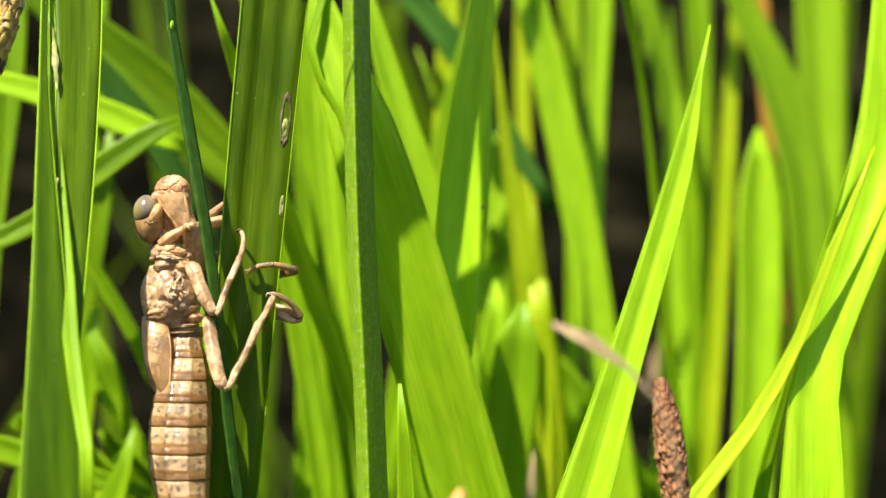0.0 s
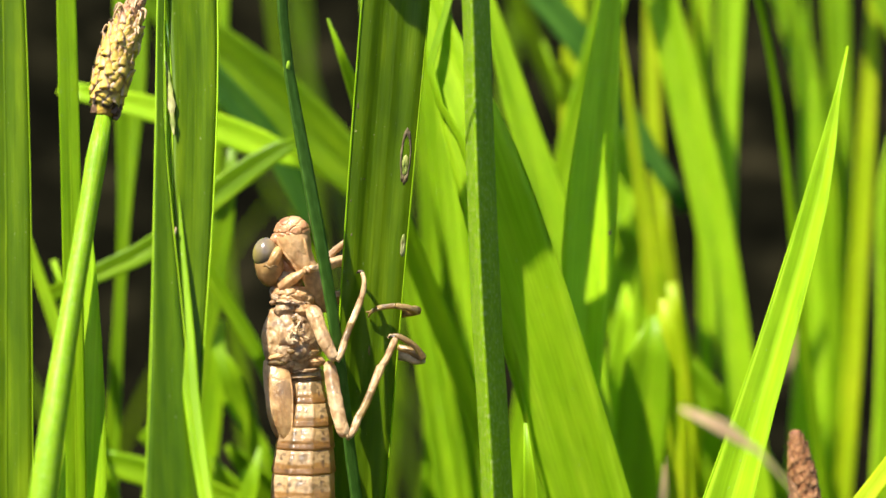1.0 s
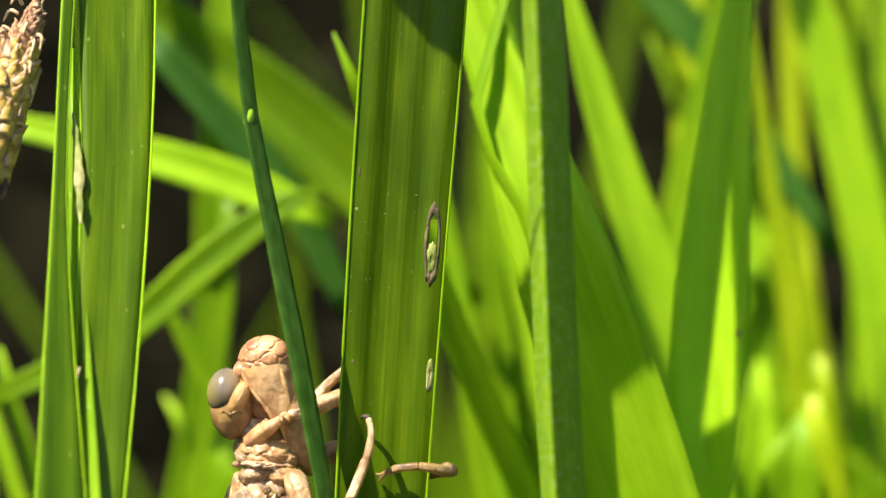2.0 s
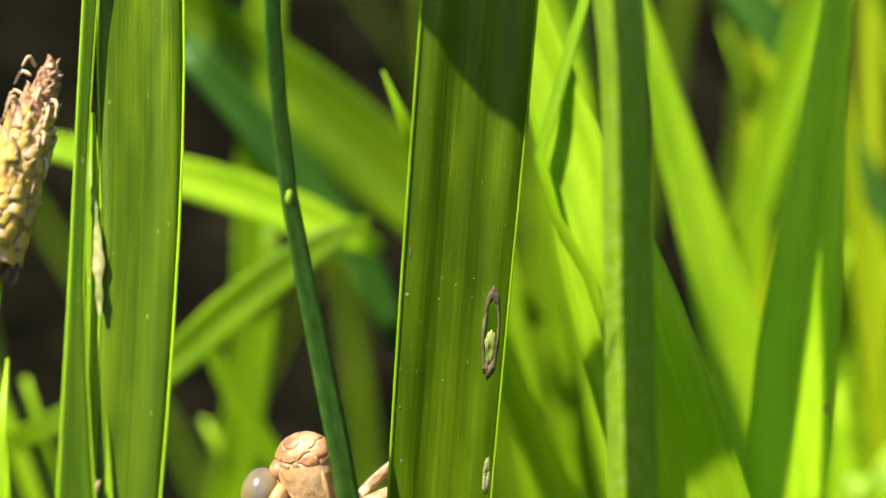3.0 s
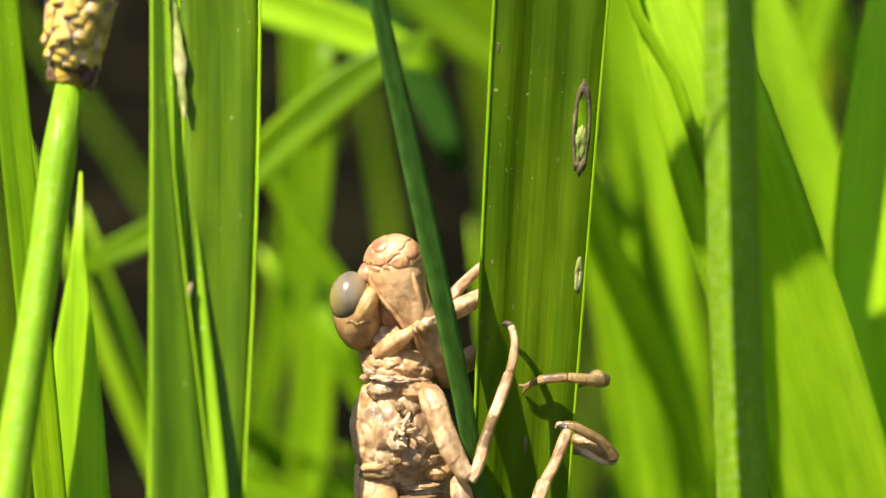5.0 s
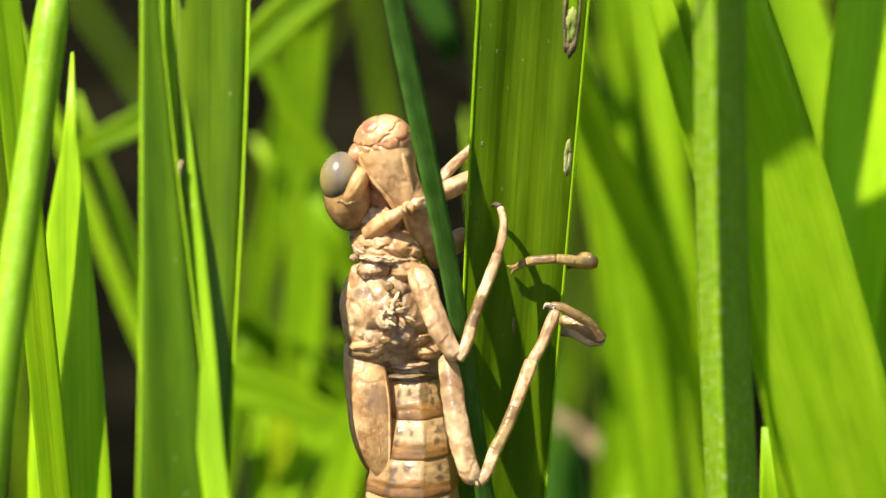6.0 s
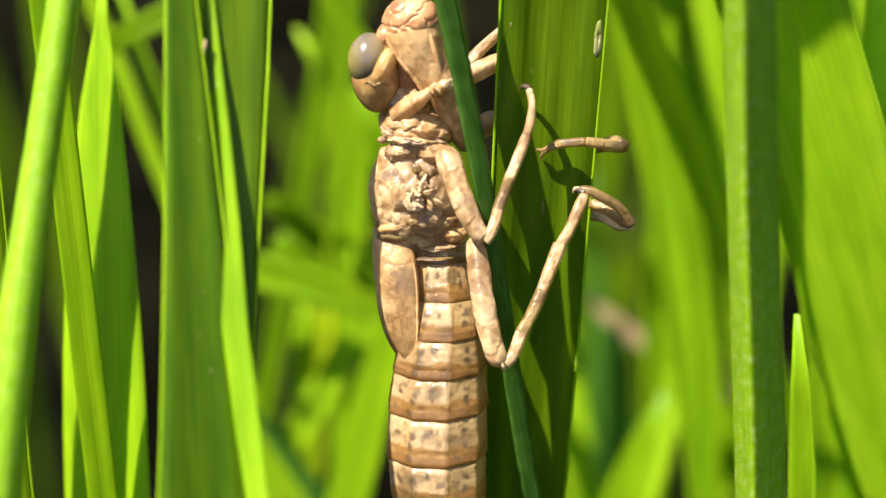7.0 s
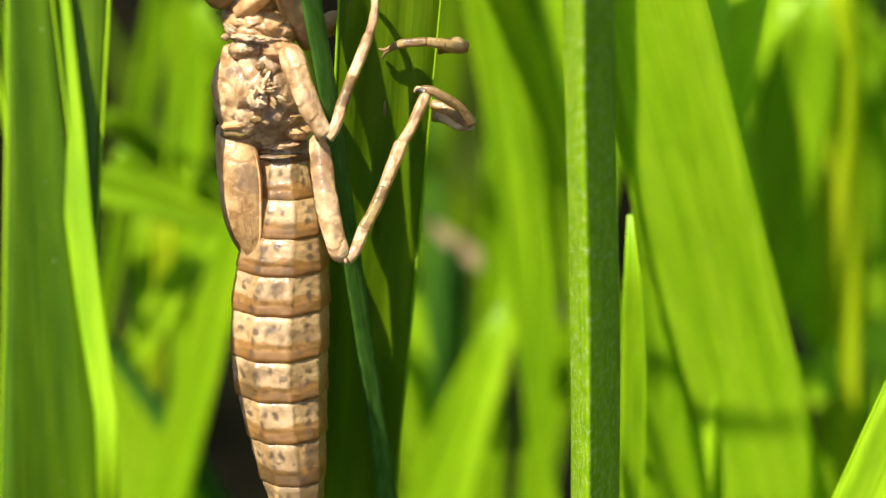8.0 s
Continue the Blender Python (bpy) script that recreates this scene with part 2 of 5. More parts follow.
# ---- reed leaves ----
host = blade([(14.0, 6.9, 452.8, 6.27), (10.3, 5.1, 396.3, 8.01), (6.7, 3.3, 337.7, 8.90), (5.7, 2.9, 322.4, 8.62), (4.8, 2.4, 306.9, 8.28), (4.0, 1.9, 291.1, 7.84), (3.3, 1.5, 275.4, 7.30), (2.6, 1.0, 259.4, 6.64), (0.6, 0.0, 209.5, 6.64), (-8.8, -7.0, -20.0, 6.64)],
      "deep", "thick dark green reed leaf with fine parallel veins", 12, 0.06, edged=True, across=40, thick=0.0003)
# left panel of the folded leaf: its shade is painted as darker green
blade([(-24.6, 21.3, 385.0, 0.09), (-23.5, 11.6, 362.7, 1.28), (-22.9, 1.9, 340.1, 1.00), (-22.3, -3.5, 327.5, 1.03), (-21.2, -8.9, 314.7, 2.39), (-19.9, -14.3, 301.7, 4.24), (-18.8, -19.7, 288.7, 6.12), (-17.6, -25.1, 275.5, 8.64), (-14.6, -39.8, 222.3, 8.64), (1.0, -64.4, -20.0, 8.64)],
      "shade_panel", "dark panel of a folded reed leaf, shade in its colour", 36, 0.05, edged=True)
# right panel of the same leaf, its shade put into the deep green
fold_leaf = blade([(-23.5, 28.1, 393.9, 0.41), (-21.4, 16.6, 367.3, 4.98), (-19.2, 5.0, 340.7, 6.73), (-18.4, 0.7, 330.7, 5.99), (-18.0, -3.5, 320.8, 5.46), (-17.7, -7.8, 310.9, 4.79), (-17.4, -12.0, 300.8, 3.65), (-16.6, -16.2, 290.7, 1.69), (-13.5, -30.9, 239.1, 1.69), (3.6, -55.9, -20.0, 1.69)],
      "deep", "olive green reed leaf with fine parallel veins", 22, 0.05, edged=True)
blade([(-24.5, 46.3, 443.1, 4.14), (-4.9, 34.1, 389.8, 5.32), (15.0, 22.0, 335.8, 5.92), (20.5, 16.8, 320.7, 10.19), (26.1, 16.2, 304.7, 11.70), (31.8, 16.6, 287.8, 11.92), (37.6, 18.0, 270.3, 12.50), (43.5, 18.8, 251.4, 13.12), (59.3, 15.2, 205.3, 11.92), (84.9, -13.7, -20.0, 11.92)],
      "bright", "fresh bright green sunlit reed leaf", -26, 0.08, edged=True)
blade([(21.3, 27.6, 366.1, 0.08), (17.5, 24.5, 352.3, 1.00), (13.7, 21.3, 338.4, 1.35), (12.5, 20.3, 333.8, 1.27), (17.4, 17.9, 323.0, 1.14), (18.5, 17.2, 319.9, 1.23), (20.2, 16.2, 313.5, 0.50)],
      "mid", "green reed leaf with fine parallel veins", -40, 0.03, edged=False)
# paler green than its own: colour lifted to offset the arched leaf's shade
dot_leaf = blade([(46.8, 38.0, 440.1, 0.18), (42.9, 33.0, 392.9, 2.22), (39.0, 28.0, 344.7, 3.00), (38.1, 27.0, 334.7, 4.54), (37.3, 26.0, 324.7, 6.27), (36.6, 25.0, 314.6, 7.45), (36.1, 24.0, 304.5, 7.32), (36.1, 23.0, 294.4, 5.13), (35.5, 19.5, 243.3, 5.13), (31.2, -7.0, -20.0, 5.13)],
      "bright", "green reed leaf with fine parallel veins", -14, 0.2, edged=False)
blade([(67.3, 5.7, 337.7, 0.02), (66.9, 5.4, 335.8, 0.27), (66.5, 5.2, 333.9, 0.37), (63.4, 2.9, 318.9, 2.94), (59.1, 0.6, 303.7, 4.10), (54.4, -1.7, 288.5, 5.01), (49.8, -4.0, 273.2, 6.82), (34.6, -9.2, 222.4, 6.82), (4.9, -33.6, -20.0, 6.82)],
      "bright", "fresh bright green sunlit reed leaf", -25, 0.34, edged=True)
blade([(98.2, 25.0, 436.4, 0.32), (96.8, 17.6, 388.4, 3.96), (95.5, 10.2, 340.1, 5.35), (95.0, 7.7, 323.5, 8.91), (89.5, 5.1, 306.9, 7.71), (83.7, 2.6, 290.1, 6.17), (82.8, 0.1, 273.2, 8.71), (80.3, -5.2, 222.8, 8.71), (66.3, -29.6, -20.0, 8.71)],
      "bright", "fresh bright green sunlit reed leaf", -25, 0.26, edged=True)
blade([(90.5, 2.0, 321.6, 0.09), (87.1, 2.0, 312.3, 1.13), (83.7, 2.0, 303.0, 1.53), (80.0, 2.0, 292.9, 1.92), (74.5, 2.0, 282.8, 2.30), (67.1, 2.0, 272.6, 2.69), (29.6, 2.0, 221.7, 2.69), (0.5, 2.0, -20.0, 2.69)],
      "yellow", "narrow yellow-green reed leaf in the sun", -30, 0.1, edged=False)
blade([(90.1, 6.0, 325.6, 0.07), (85.3, 6.0, 306.4, 0.91), (80.5, 6.0, 287.0, 1.23), (78.5, 6.0, 279.1, 1.83), (77.2, 6.0, 271.3, 2.38), (76.6, 6.0, 263.3, 2.88), (72.7, 6.0, 213.4, 2.88), (54.6, 6.0, -20.0, 2.88)],
      "mid", "green reed leaf with fine parallel veins", 10, 0.1, edged=False)
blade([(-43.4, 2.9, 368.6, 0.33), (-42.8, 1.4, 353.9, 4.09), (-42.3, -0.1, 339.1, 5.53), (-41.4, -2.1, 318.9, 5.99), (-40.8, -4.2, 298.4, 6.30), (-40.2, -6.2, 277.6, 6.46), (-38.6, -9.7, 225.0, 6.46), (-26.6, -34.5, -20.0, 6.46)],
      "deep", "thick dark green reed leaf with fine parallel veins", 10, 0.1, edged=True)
blade([(-35.1, -3.0, 378.8, 0.15), (-34.5, -3.0, 359.2, 1.80), (-33.9, -3.0, 339.3, 2.44), (-33.2, -3.0, 318.8, 2.45), (-32.6, -3.0, 298.1, 2.50), (-32.1, -3.0, 277.1, 2.61), (-30.7, -3.0, 224.6, 2.61), (-20.2, -3.0, -20.0, 2.61)],
      "mid", "green reed leaf with fine parallel veins", 0, 0.1, edged=False)
blade([(-32.9, 13.0, 316.5, 0.06), (-33.0, 12.2, 313.7, 0.73), (-33.0, 11.3, 310.8, 0.98), (-33.1, 8.8, 302.2, 3.79), (-33.0, 6.2, 293.7, 5.87), (-32.8, 3.7, 285.2, 7.23), (-31.8, -6.8, 233.1, 7.23), (-23.2, -32.4, -20.0, 7.23)],
      "bright", "fresh bright green sunlit reed leaf", -10, 0.1, edged=False)
blade([(25.5, 5.0, 286.7, 0.36), (26.5, 5.0, 277.1, 1.74), (27.1, 5.0, 267.4, 2.19), (27.7, 5.0, 257.7, 1.70), (30.3, 5.0, 207.7, 1.70), (42.3, 5.0, -20.0, 1.70)],
      "mid", "green reed leaf with fine parallel veins", -15, 0.12, edged=True)
blade([(23.2, 18.0, 305.0, 0.05), (26.2, 18.0, 290.1, 0.61), (29.2, 18.0, 275.2, 0.82), (30.9, 18.0, 266.8, 3.55), (32.5, 18.0, 258.3, 5.60), (33.8, 18.0, 249.7, 6.96), (41.6, 18.0, 199.8, 6.96), (68.1, 18.0, -20.0, 6.96)],
      "mid", "green reed leaf with fine parallel veins", 5, 0.1, edged=False)
blade([(9.8, 79.3, 390.2, 0.38), (13.5, 76.4, 361.2, 4.69), (17.2, 73.4, 332.0, 6.34), (19.9, 71.4, 311.4, 6.17), (22.8, 69.3, 290.9, 5.58), (26.0, 67.3, 270.1, 4.58), (33.9, 63.8, 218.8, 4.58), (63.9, 39.5, -20.0, 4.58)],
      "mid", "green reed leaf with fine parallel veins", -10, 0.15, edged=False)
blade([(9.8, 100.2, 397.9, 0.18), (12.6, 96.7, 363.9, 2.20), (15.4, 93.2, 329.6, 2.98), (16.9, 91.5, 312.5, 4.03), (17.8, 89.8, 295.5, 4.23), (18.2, 88.1, 278.4, 4.13), (18.4, 86.4, 261.0, 4.25), (18.8, 82.9, 211.0, 4.25), (22.0, 59.5, -20.0, 4.25)],
      "mid", "green reed leaf with fine parallel veins", 10, 0.15, edged=False)
blade([(-1.9, 27.5, 341.0, 0.21), (3.5, 31.5, 327.5, 2.59), (8.8, 35.5, 313.9, 3.50), (11.8, 37.8, 306.2, 3.42), (15.2, 40.1, 298.4, 3.68), (18.6, 42.4, 290.7, 3.76), (21.5, 44.7, 282.8, 3.12), (40.5, 55.2, 231.4, 3.12), (71.7, 80.6, -20.0, 3.12)],
      "mid", "green reed leaf with fine parallel veins", 15, 0.15, edged=False)
blade([(56.7, 113.1, 327.5, 6.64), (56.7, 111.7, 314.4, 6.97), (56.2, 110.4, 301.3, 6.80), (55.2, 109.1, 288.1, 6.13), (55.1, 108.9, 286.1, 3.06)],
      "bright", "fresh bright green sunlit reed leaf", -10, 0.15, edged=False)
blade([(71.2, 142.8, 423.4, 0.18), (73.0, 139.3, 389.1, 2.27), (74.7, 135.9, 354.8, 3.06), (75.7, 133.9, 335.1, 3.49), (78.0, 131.9, 315.3, 3.08), (81.6, 129.9, 295.6, 1.83), (90.7, 126.4, 245.5, 1.83), (128.4, 99.5, -20.0, 1.83)],
      "yellow", "narrow yellow-green reed leaf in the sun", 0, 0.15, edged=False)
blade([(43.8, 112.2, 418.6, 0.38), (52.6, 108.8, 385.3, 4.69), (61.5, 105.5, 351.8, 6.33), (68.3, 102.9, 326.1, 6.90), (73.9, 100.3, 300.3, 6.89), (78.3, 97.7, 274.5, 6.31), (86.6, 94.2, 224.2, 6.31), (120.3, 69.5, -20.0, 6.31)],
      "bright", "fresh bright green sunlit reed leaf", -15, 0.15, edged=False)
blade([(81.2, 132.7, 422.6, 0.36), (80.4, 129.3, 388.3, 4.49), (79.7, 125.8, 354.0, 6.07), (79.3, 124.2, 338.7, 5.13), (79.3, 122.7, 323.3, 4.11), (79.7, 121.1, 307.9, 3.01), (80.9, 117.6, 257.9, 3.01), (92.4, 89.5, -20.0, 3.01)],
      "bright", "fresh bright green sunlit reed leaf", 10, 0.15, edged=False)
blade([(61.5, 98.0, 314.6, 0.14), (62.7, 98.0, 304.7, 1.78), (63.8, 98.0, 294.8, 2.41), (65.1, 98.0, 282.2, 2.90), (66.2, 98.0, 269.5, 2.91), (67.2, 98.0, 256.8, 2.43), (71.2, 98.0, 206.9, 2.43), (93.0, 98.0, -20.0, 2.43)],
      "yellow", "narrow yellow-green reed leaf in the sun", 0, 0.15, edged=False)
blade([(52.8, 60.0, 295.9, 0.50), (52.4, 60.0, 290.9, 6.12), (52.1, 60.0, 285.9, 8.27), (51.7, 60.0, 279.0, 8.32), (51.3, 60.0, 271.9, 8.16), (50.7, 60.0, 264.9, 7.80), (47.2, 60.0, 214.2, 7.80), (33.9, 60.0, -20.0, 7.80)],
      "mid", "green reed leaf with fine parallel veins", -10, 0.15, edged=False)
blade([(40.3, 120.0, 344.8, 0.30), (51.6, 120.0, 317.0, 2.99), (62.8, 120.0, 289.2, 4.04), (67.9, 120.0, 276.8, 14.35), (71.7, 120.0, 264.4, 19.43), (74.5, 120.0, 252.0, 19.29), (86.3, 120.0, 202.2, 19.29), (118.0, 120.0, -20.0, 19.29)],
      "bright", "green reed leaf with fine parallel veins", 20, 0.15, edged=False)
blade([(101.1, 146.5, 359.9, 0.35), (101.8, 143.5, 330.4, 4.34), (102.4, 140.5, 300.8, 5.86), (102.9, 138.2, 278.3, 8.59), (102.4, 136.0, 255.9, 10.07), (101.1, 133.7, 233.3, 10.31), (98.7, 130.2, 183.8, 10.31), (90.8, 109.5, -20.0, 10.31)],
      "bright", "fresh bright green sunlit reed leaf", 10, 0.15, edged=False)
blade([(5.8, 109.0, 386.1, 0.33), (22.8, 107.2, 368.2, 4.05), (39.7, 105.4, 350.2, 5.48), (45.5, 104.7, 344.1, 6.04), (50.3, 104.0, 336.7, 5.50), (66.6, 101.5, 311.8, 2.75)],
      "blue", "bluish green slender reed leaf", 0, 0.15, edged=False)
blade([(60.9, 100.0, 390.4, 0.33), (54.9, 100.0, 366.5, 4.10), (48.7, 100.0, 342.5, 5.54), (44.7, 100.0, 326.8, 5.37), (41.6, 100.0, 311.0, 4.98), (39.4, 100.0, 295.2, 4.38), (32.5, 100.0, 244.7, 4.38), (4.4, 100.0, -20.0, 4.38)],
      "mid", "green reed leaf with fine parallel veins", -10, 0.15, edged=False)
blade([(-21.2, 98.1, 382.6, 0.32), (-22.4, 95.1, 352.4, 3.92), (-23.6, 92.1, 322.2, 5.30), (-24.2, 90.5, 305.6, 4.57), (-26.2, 88.8, 288.9, 3.93), (-29.6, 87.2, 272.3, 3.38), (-39.9, 83.7, 221.5, 3.38), (-63.1, 59.5, -20.0, 3.38)],
      "mid", "green reed leaf with fine parallel veins", 10, 0.15, edged=False)
blade([(12.4, 70.3, 399.9, 0.19), (15.0, 66.8, 366.0, 2.38), (17.6, 63.4, 331.7, 3.21), (18.6, 62.1, 319.1, 3.04), (20.0, 60.8, 306.4, 2.84), (21.9, 59.5, 293.5, 2.61), (29.4, 56.0, 242.7, 2.61), (62.0, 29.5, -20.0, 2.61)],
      "bright", "fresh bright green sunlit reed leaf", -10, 0.15, edged=False)
blade([(46.3, 120.2, 398.1, 0.27), (46.1, 116.7, 363.7, 3.29), (45.7, 113.2, 329.0, 4.45), (45.6, 112.1, 318.5, 4.10), (45.6, 111.1, 307.9, 3.70), (45.5, 110.0, 297.2, 3.28), (45.2, 106.5, 246.9, 3.28), (48.4, 79.5, -20.0, 3.28)],
      "yellow", "narrow yellow-green reed leaf in the sun", -10, 0.15, edged=False)
blade([(2.8, 65.1, 349.5, 0.24), (8.6, 62.2, 320.4, 2.95), (14.4, 59.3, 291.0, 3.99), (17.0, 58.0, 278.2, 4.10), (19.2, 56.7, 265.2, 3.83), (21.2, 55.5, 252.2, 3.17), (28.6, 52.0, 202.3, 3.17), (56.5, 29.5, -20.0, 3.17)],
      "mid", "green reed leaf with fine parallel veins", 10, 0.15, edged=False)
blade([(24.4, 76.5, 262.5, 0.23), (21.8, 75.6, 252.8, 2.87), (19.1, 74.6, 243.0, 3.87), (16.6, 73.7, 233.9, 4.58), (14.7, 72.9, 224.8, 4.88), (13.3, 72.0, 215.7, 4.79), (5.5, 68.5, 166.5, 4.79), (-16.1, 49.5, -20.0, 4.79)],
      "bright", "fresh bright green sunlit reed leaf", -10, 0.15, edged=False)
blade([(17.6, 73.6, 334.3, 0.30), (19.8, 70.7, 304.5, 3.70), (21.9, 67.7, 274.5, 5.00), (23.2, 66.0, 257.1, 4.15), (23.7, 64.3, 239.5, 4.01), (23.7, 62.5, 221.9, 4.57), (23.6, 59.0, 172.5, 4.57), (23.2, 39.5, -20.0, 4.57)],
      "mid", "green reed leaf with fine parallel veins", -10, 0.15, edged=False)
blade([(-2.3, 99.7, 293.4, 0.30), (2.3, 96.7, 263.6, 3.75), (6.9, 93.8, 233.4, 5.07), (8.5, 92.8, 223.7, 5.08), (9.9, 91.9, 213.8, 5.43), (11.4, 90.9, 204.4, 6.11), (19.3, 87.4, 155.4, 6.11), (42.2, 69.5, -20.0, 6.11)],
      "bright", "fresh bright green sunlit reed leaf", -10, 0.15, edged=False)
blade([(9.4, 126.7, 262.1, 0.24), (10.1, 125.2, 247.0, 2.93), (10.9, 123.7, 231.8, 3.97), (12.0, 121.7, 211.7, 3.85), (15.1, 118.2, 162.8, 3.85), (26.8, 99.5, -20.0, 3.85)],
      "blue", "bluish green slender reed leaf", -10, 0.15, edged=False)
blade([(19.1, 56.2, 360.4, 0.40), (29.3, 52.9, 327.4, 4.93), (39.6, 49.6, 294.2, 6.66), (42.5, 48.6, 284.8, 2.89), (44.3, 47.7, 275.0, 2.61), (54.2, 44.2, 223.9, 2.61), (84.1, 19.5, -20.0, 2.61)],
      "bright", "fresh bright green sunlit reed leaf", 10, 0.15, edged=False)
blade([(53.3, 90.1, 298.6, 0.47), (53.4, 89.1, 288.6, 5.76), (53.5, 88.1, 278.7, 7.79), (53.6, 87.2, 269.6, 8.29), (53.9, 86.3, 260.7, 7.04), (54.4, 85.4, 251.7, 4.02), (57.2, 81.9, 201.8, 4.02), (72.3, 59.5, -20.0, 4.02)],
      "bright", "fresh bright green sunlit reed leaf", 10, 0.15, edged=False)
blade([(47.4, 80.0, 356.1, 0.19), (52.8, 80.0, 321.6, 2.33), (58.3, 80.0, 287.0, 3.14), (60.6, 80.0, 272.1, 3.19), (62.8, 80.0, 257.2, 3.19), (65.1, 80.0, 242.2, 3.15), (72.9, 80.0, 192.4, 3.15), (101.6, 80.0, -20.0, 3.15)],
      "yellow", "narrow yellow-green reed leaf in the sun", 0, 0.15, edged=False)
blade([(68.9, 163.6, 431.0, 0.20), (69.1, 160.2, 396.7, 2.53), (69.3, 156.7, 362.4, 3.42), (69.3, 154.3, 338.3, 3.56), (70.9, 151.8, 314.1, 3.76), (73.9, 149.4, 289.9, 4.02), (79.8, 145.9, 239.7, 4.02), (117.5, 119.5, -20.0, 4.02)],
      "yellow", "narrow yellow-green reed leaf in the sun", -10, 0.15, edged=False)
blade([(74.2, 143.4, 428.6, 0.24), (75.0, 139.9, 394.4, 2.90), (75.8, 136.4, 360.1, 3.92), (76.7, 132.9, 325.3, 3.49), (78.0, 129.4, 275.4, 3.49), (90.8, 99.5, -20.0, 3.49)],
      "bright", "fresh bright green sunlit reed leaf", 10, 0.15, edged=False)
blade([(80.0, 173.8, 431.7, 0.43), (89.6, 170.4, 398.7, 5.33), (99.4, 167.1, 365.6, 7.21), (107.3, 164.4, 338.8, 7.20), (111.3, 161.7, 312.1, 7.16), (111.3, 159.0, 285.3, 7.10), (111.4, 155.5, 235.3, 7.10), (118.2, 129.5, -20.0, 7.10)],
      "mid", "green reed leaf with fine parallel veins", 10, 0.15, edged=False)
blade([(79.2, 132.8, 422.6, 0.40), (94.5, 129.6, 391.7, 4.91), (109.8, 126.5, 360.8, 6.64), (119.7, 124.5, 340.6, 10.01), (125.4, 122.5, 320.6, 10.83), (126.9, 120.4, 300.5, 9.11), (130.6, 116.9, 250.8, 9.11), (156.1, 89.5, -20.0, 9.11)],
      "mid", "green reed leaf with fine parallel veins", 10, 0.15, edged=False)
blade([(142.2, 173.5, 428.1, 0.81), (143.2, 170.1, 394.1, 9.99), (144.2, 166.6, 360.0, 13.50), (144.7, 165.0, 344.5, 12.69), (145.2, 163.4, 329.0, 11.65), (145.9, 161.8, 313.4, 10.36), (148.0, 158.3, 263.8, 10.36), (167.1, 129.5, -20.0, 10.36)],
      "bright", "fresh bright green sunlit reed leaf", 10, 0.15, edged=False)
blade([(117.6, 149.1, 385.7, 0.24), (115.9, 145.6, 351.5, 3.00), (114.2, 142.2, 317.2, 4.05), (113.2, 140.3, 298.8, 4.02), (112.2, 138.4, 280.2, 3.99), (111.0, 136.6, 261.6, 3.96), (107.5, 133.1, 211.5, 3.96), (96.7, 109.5, -20.0, 3.96)],
      "yellow", "narrow yellow-green reed leaf in the sun", 0, 0.15, edged=False)
blade([(115.1, 123.6, 331.8, 0.70), (115.3, 122.6, 322.0, 8.67), (115.4, 121.6, 312.1, 11.72), (115.5, 120.5, 301.8, 11.78), (115.5, 119.5, 291.4, 11.31), (115.1, 118.5, 280.9, 10.30), (113.3, 115.0, 231.0, 10.30), (108.5, 89.5, -20.0, 10.30)],
      "bright", "fresh bright green sunlit reed leaf", 10, 0.15, edged=False)
blade([(113.0, 184.3, 436.3, 0.40), (114.6, 180.9, 402.2, 4.99), (116.3, 177.4, 368.0, 6.75), (117.5, 174.8, 342.1, 6.15), (117.9, 172.1, 316.2, 5.85), (117.6, 169.5, 290.2, 5.86), (117.0, 166.0, 240.4, 5.86), (120.2, 139.5, -20.0, 5.86)],
      "mid", "green reed leaf with fine parallel veins", 10, 0.15, edged=False)
blade([(-37.5, 79.5, 397.8, 0.34), (-36.7, 77.1, 372.5, 4.17), (-35.8, 74.6, 347.3, 5.63), (-35.4, 73.5, 336.4, 5.39), (-35.5, 72.4, 325.6, 4.44), (-35.8, 71.4, 314.7, 2.78), (-37.5, 67.9, 263.8, 2.78), (-38.9, 39.5, -20.0, 2.78)],
      "mid", "green reed leaf with fine parallel veins", 0, 0.15, edged=False)
blade([(-45.2, 60.0, 331.1, 2.54), (-33.1, 60.0, 328.6, 3.95), (-23.1, 60.0, 326.2, 4.61), (-11.7, 60.0, 322.3, 4.50), (-4.5, 60.0, 319.5, 1.94)],
      "bright", "fresh bright green sunlit reed leaf", 0, 0.12, rib=True)
blade([(-5.0, 50.0, 324.1, 1.16), (-9.4, 50.0, 321.8, 2.89), (-13.7, 50.0, 318.9, 3.82), (-20.3, 50.0, 313.6, 4.34), (-27.6, 50.0, 306.9, 3.82), (-37.9, 50.0, 301.6, 2.89), (-44.5, 50.0, 298.5, 2.30)],
      "olive", "fresh bright green sunlit reed leaf", 0, 0.12, rib=True)
blade([(-25.4, 60.0, 310.4, 0.91), (-23.2, 60.0, 305.8, 1.97), (-19.2, 60.0, 298.9, 2.43), (-14.6, 60.0, 291.9, 2.44), (-8.4, 60.0, 280.2, 2.61)],
      "mid", "green reed leaf with fine parallel veins", 0, 0.12, rib=True)
blade([(-51.7, 58.0, 312.5, 0.89), (-48.7, 58.0, 303.1, 1.80), (-45.8, 58.0, 295.0, 2.08), (-43.1, 58.0, 286.1, 2.10), (-40.2, 58.0, 277.1, 1.98), (-35.3, 58.0, 264.3, 1.87)],
      "bright", "fresh bright green sunlit reed leaf", 0, 0.12, rib=True)
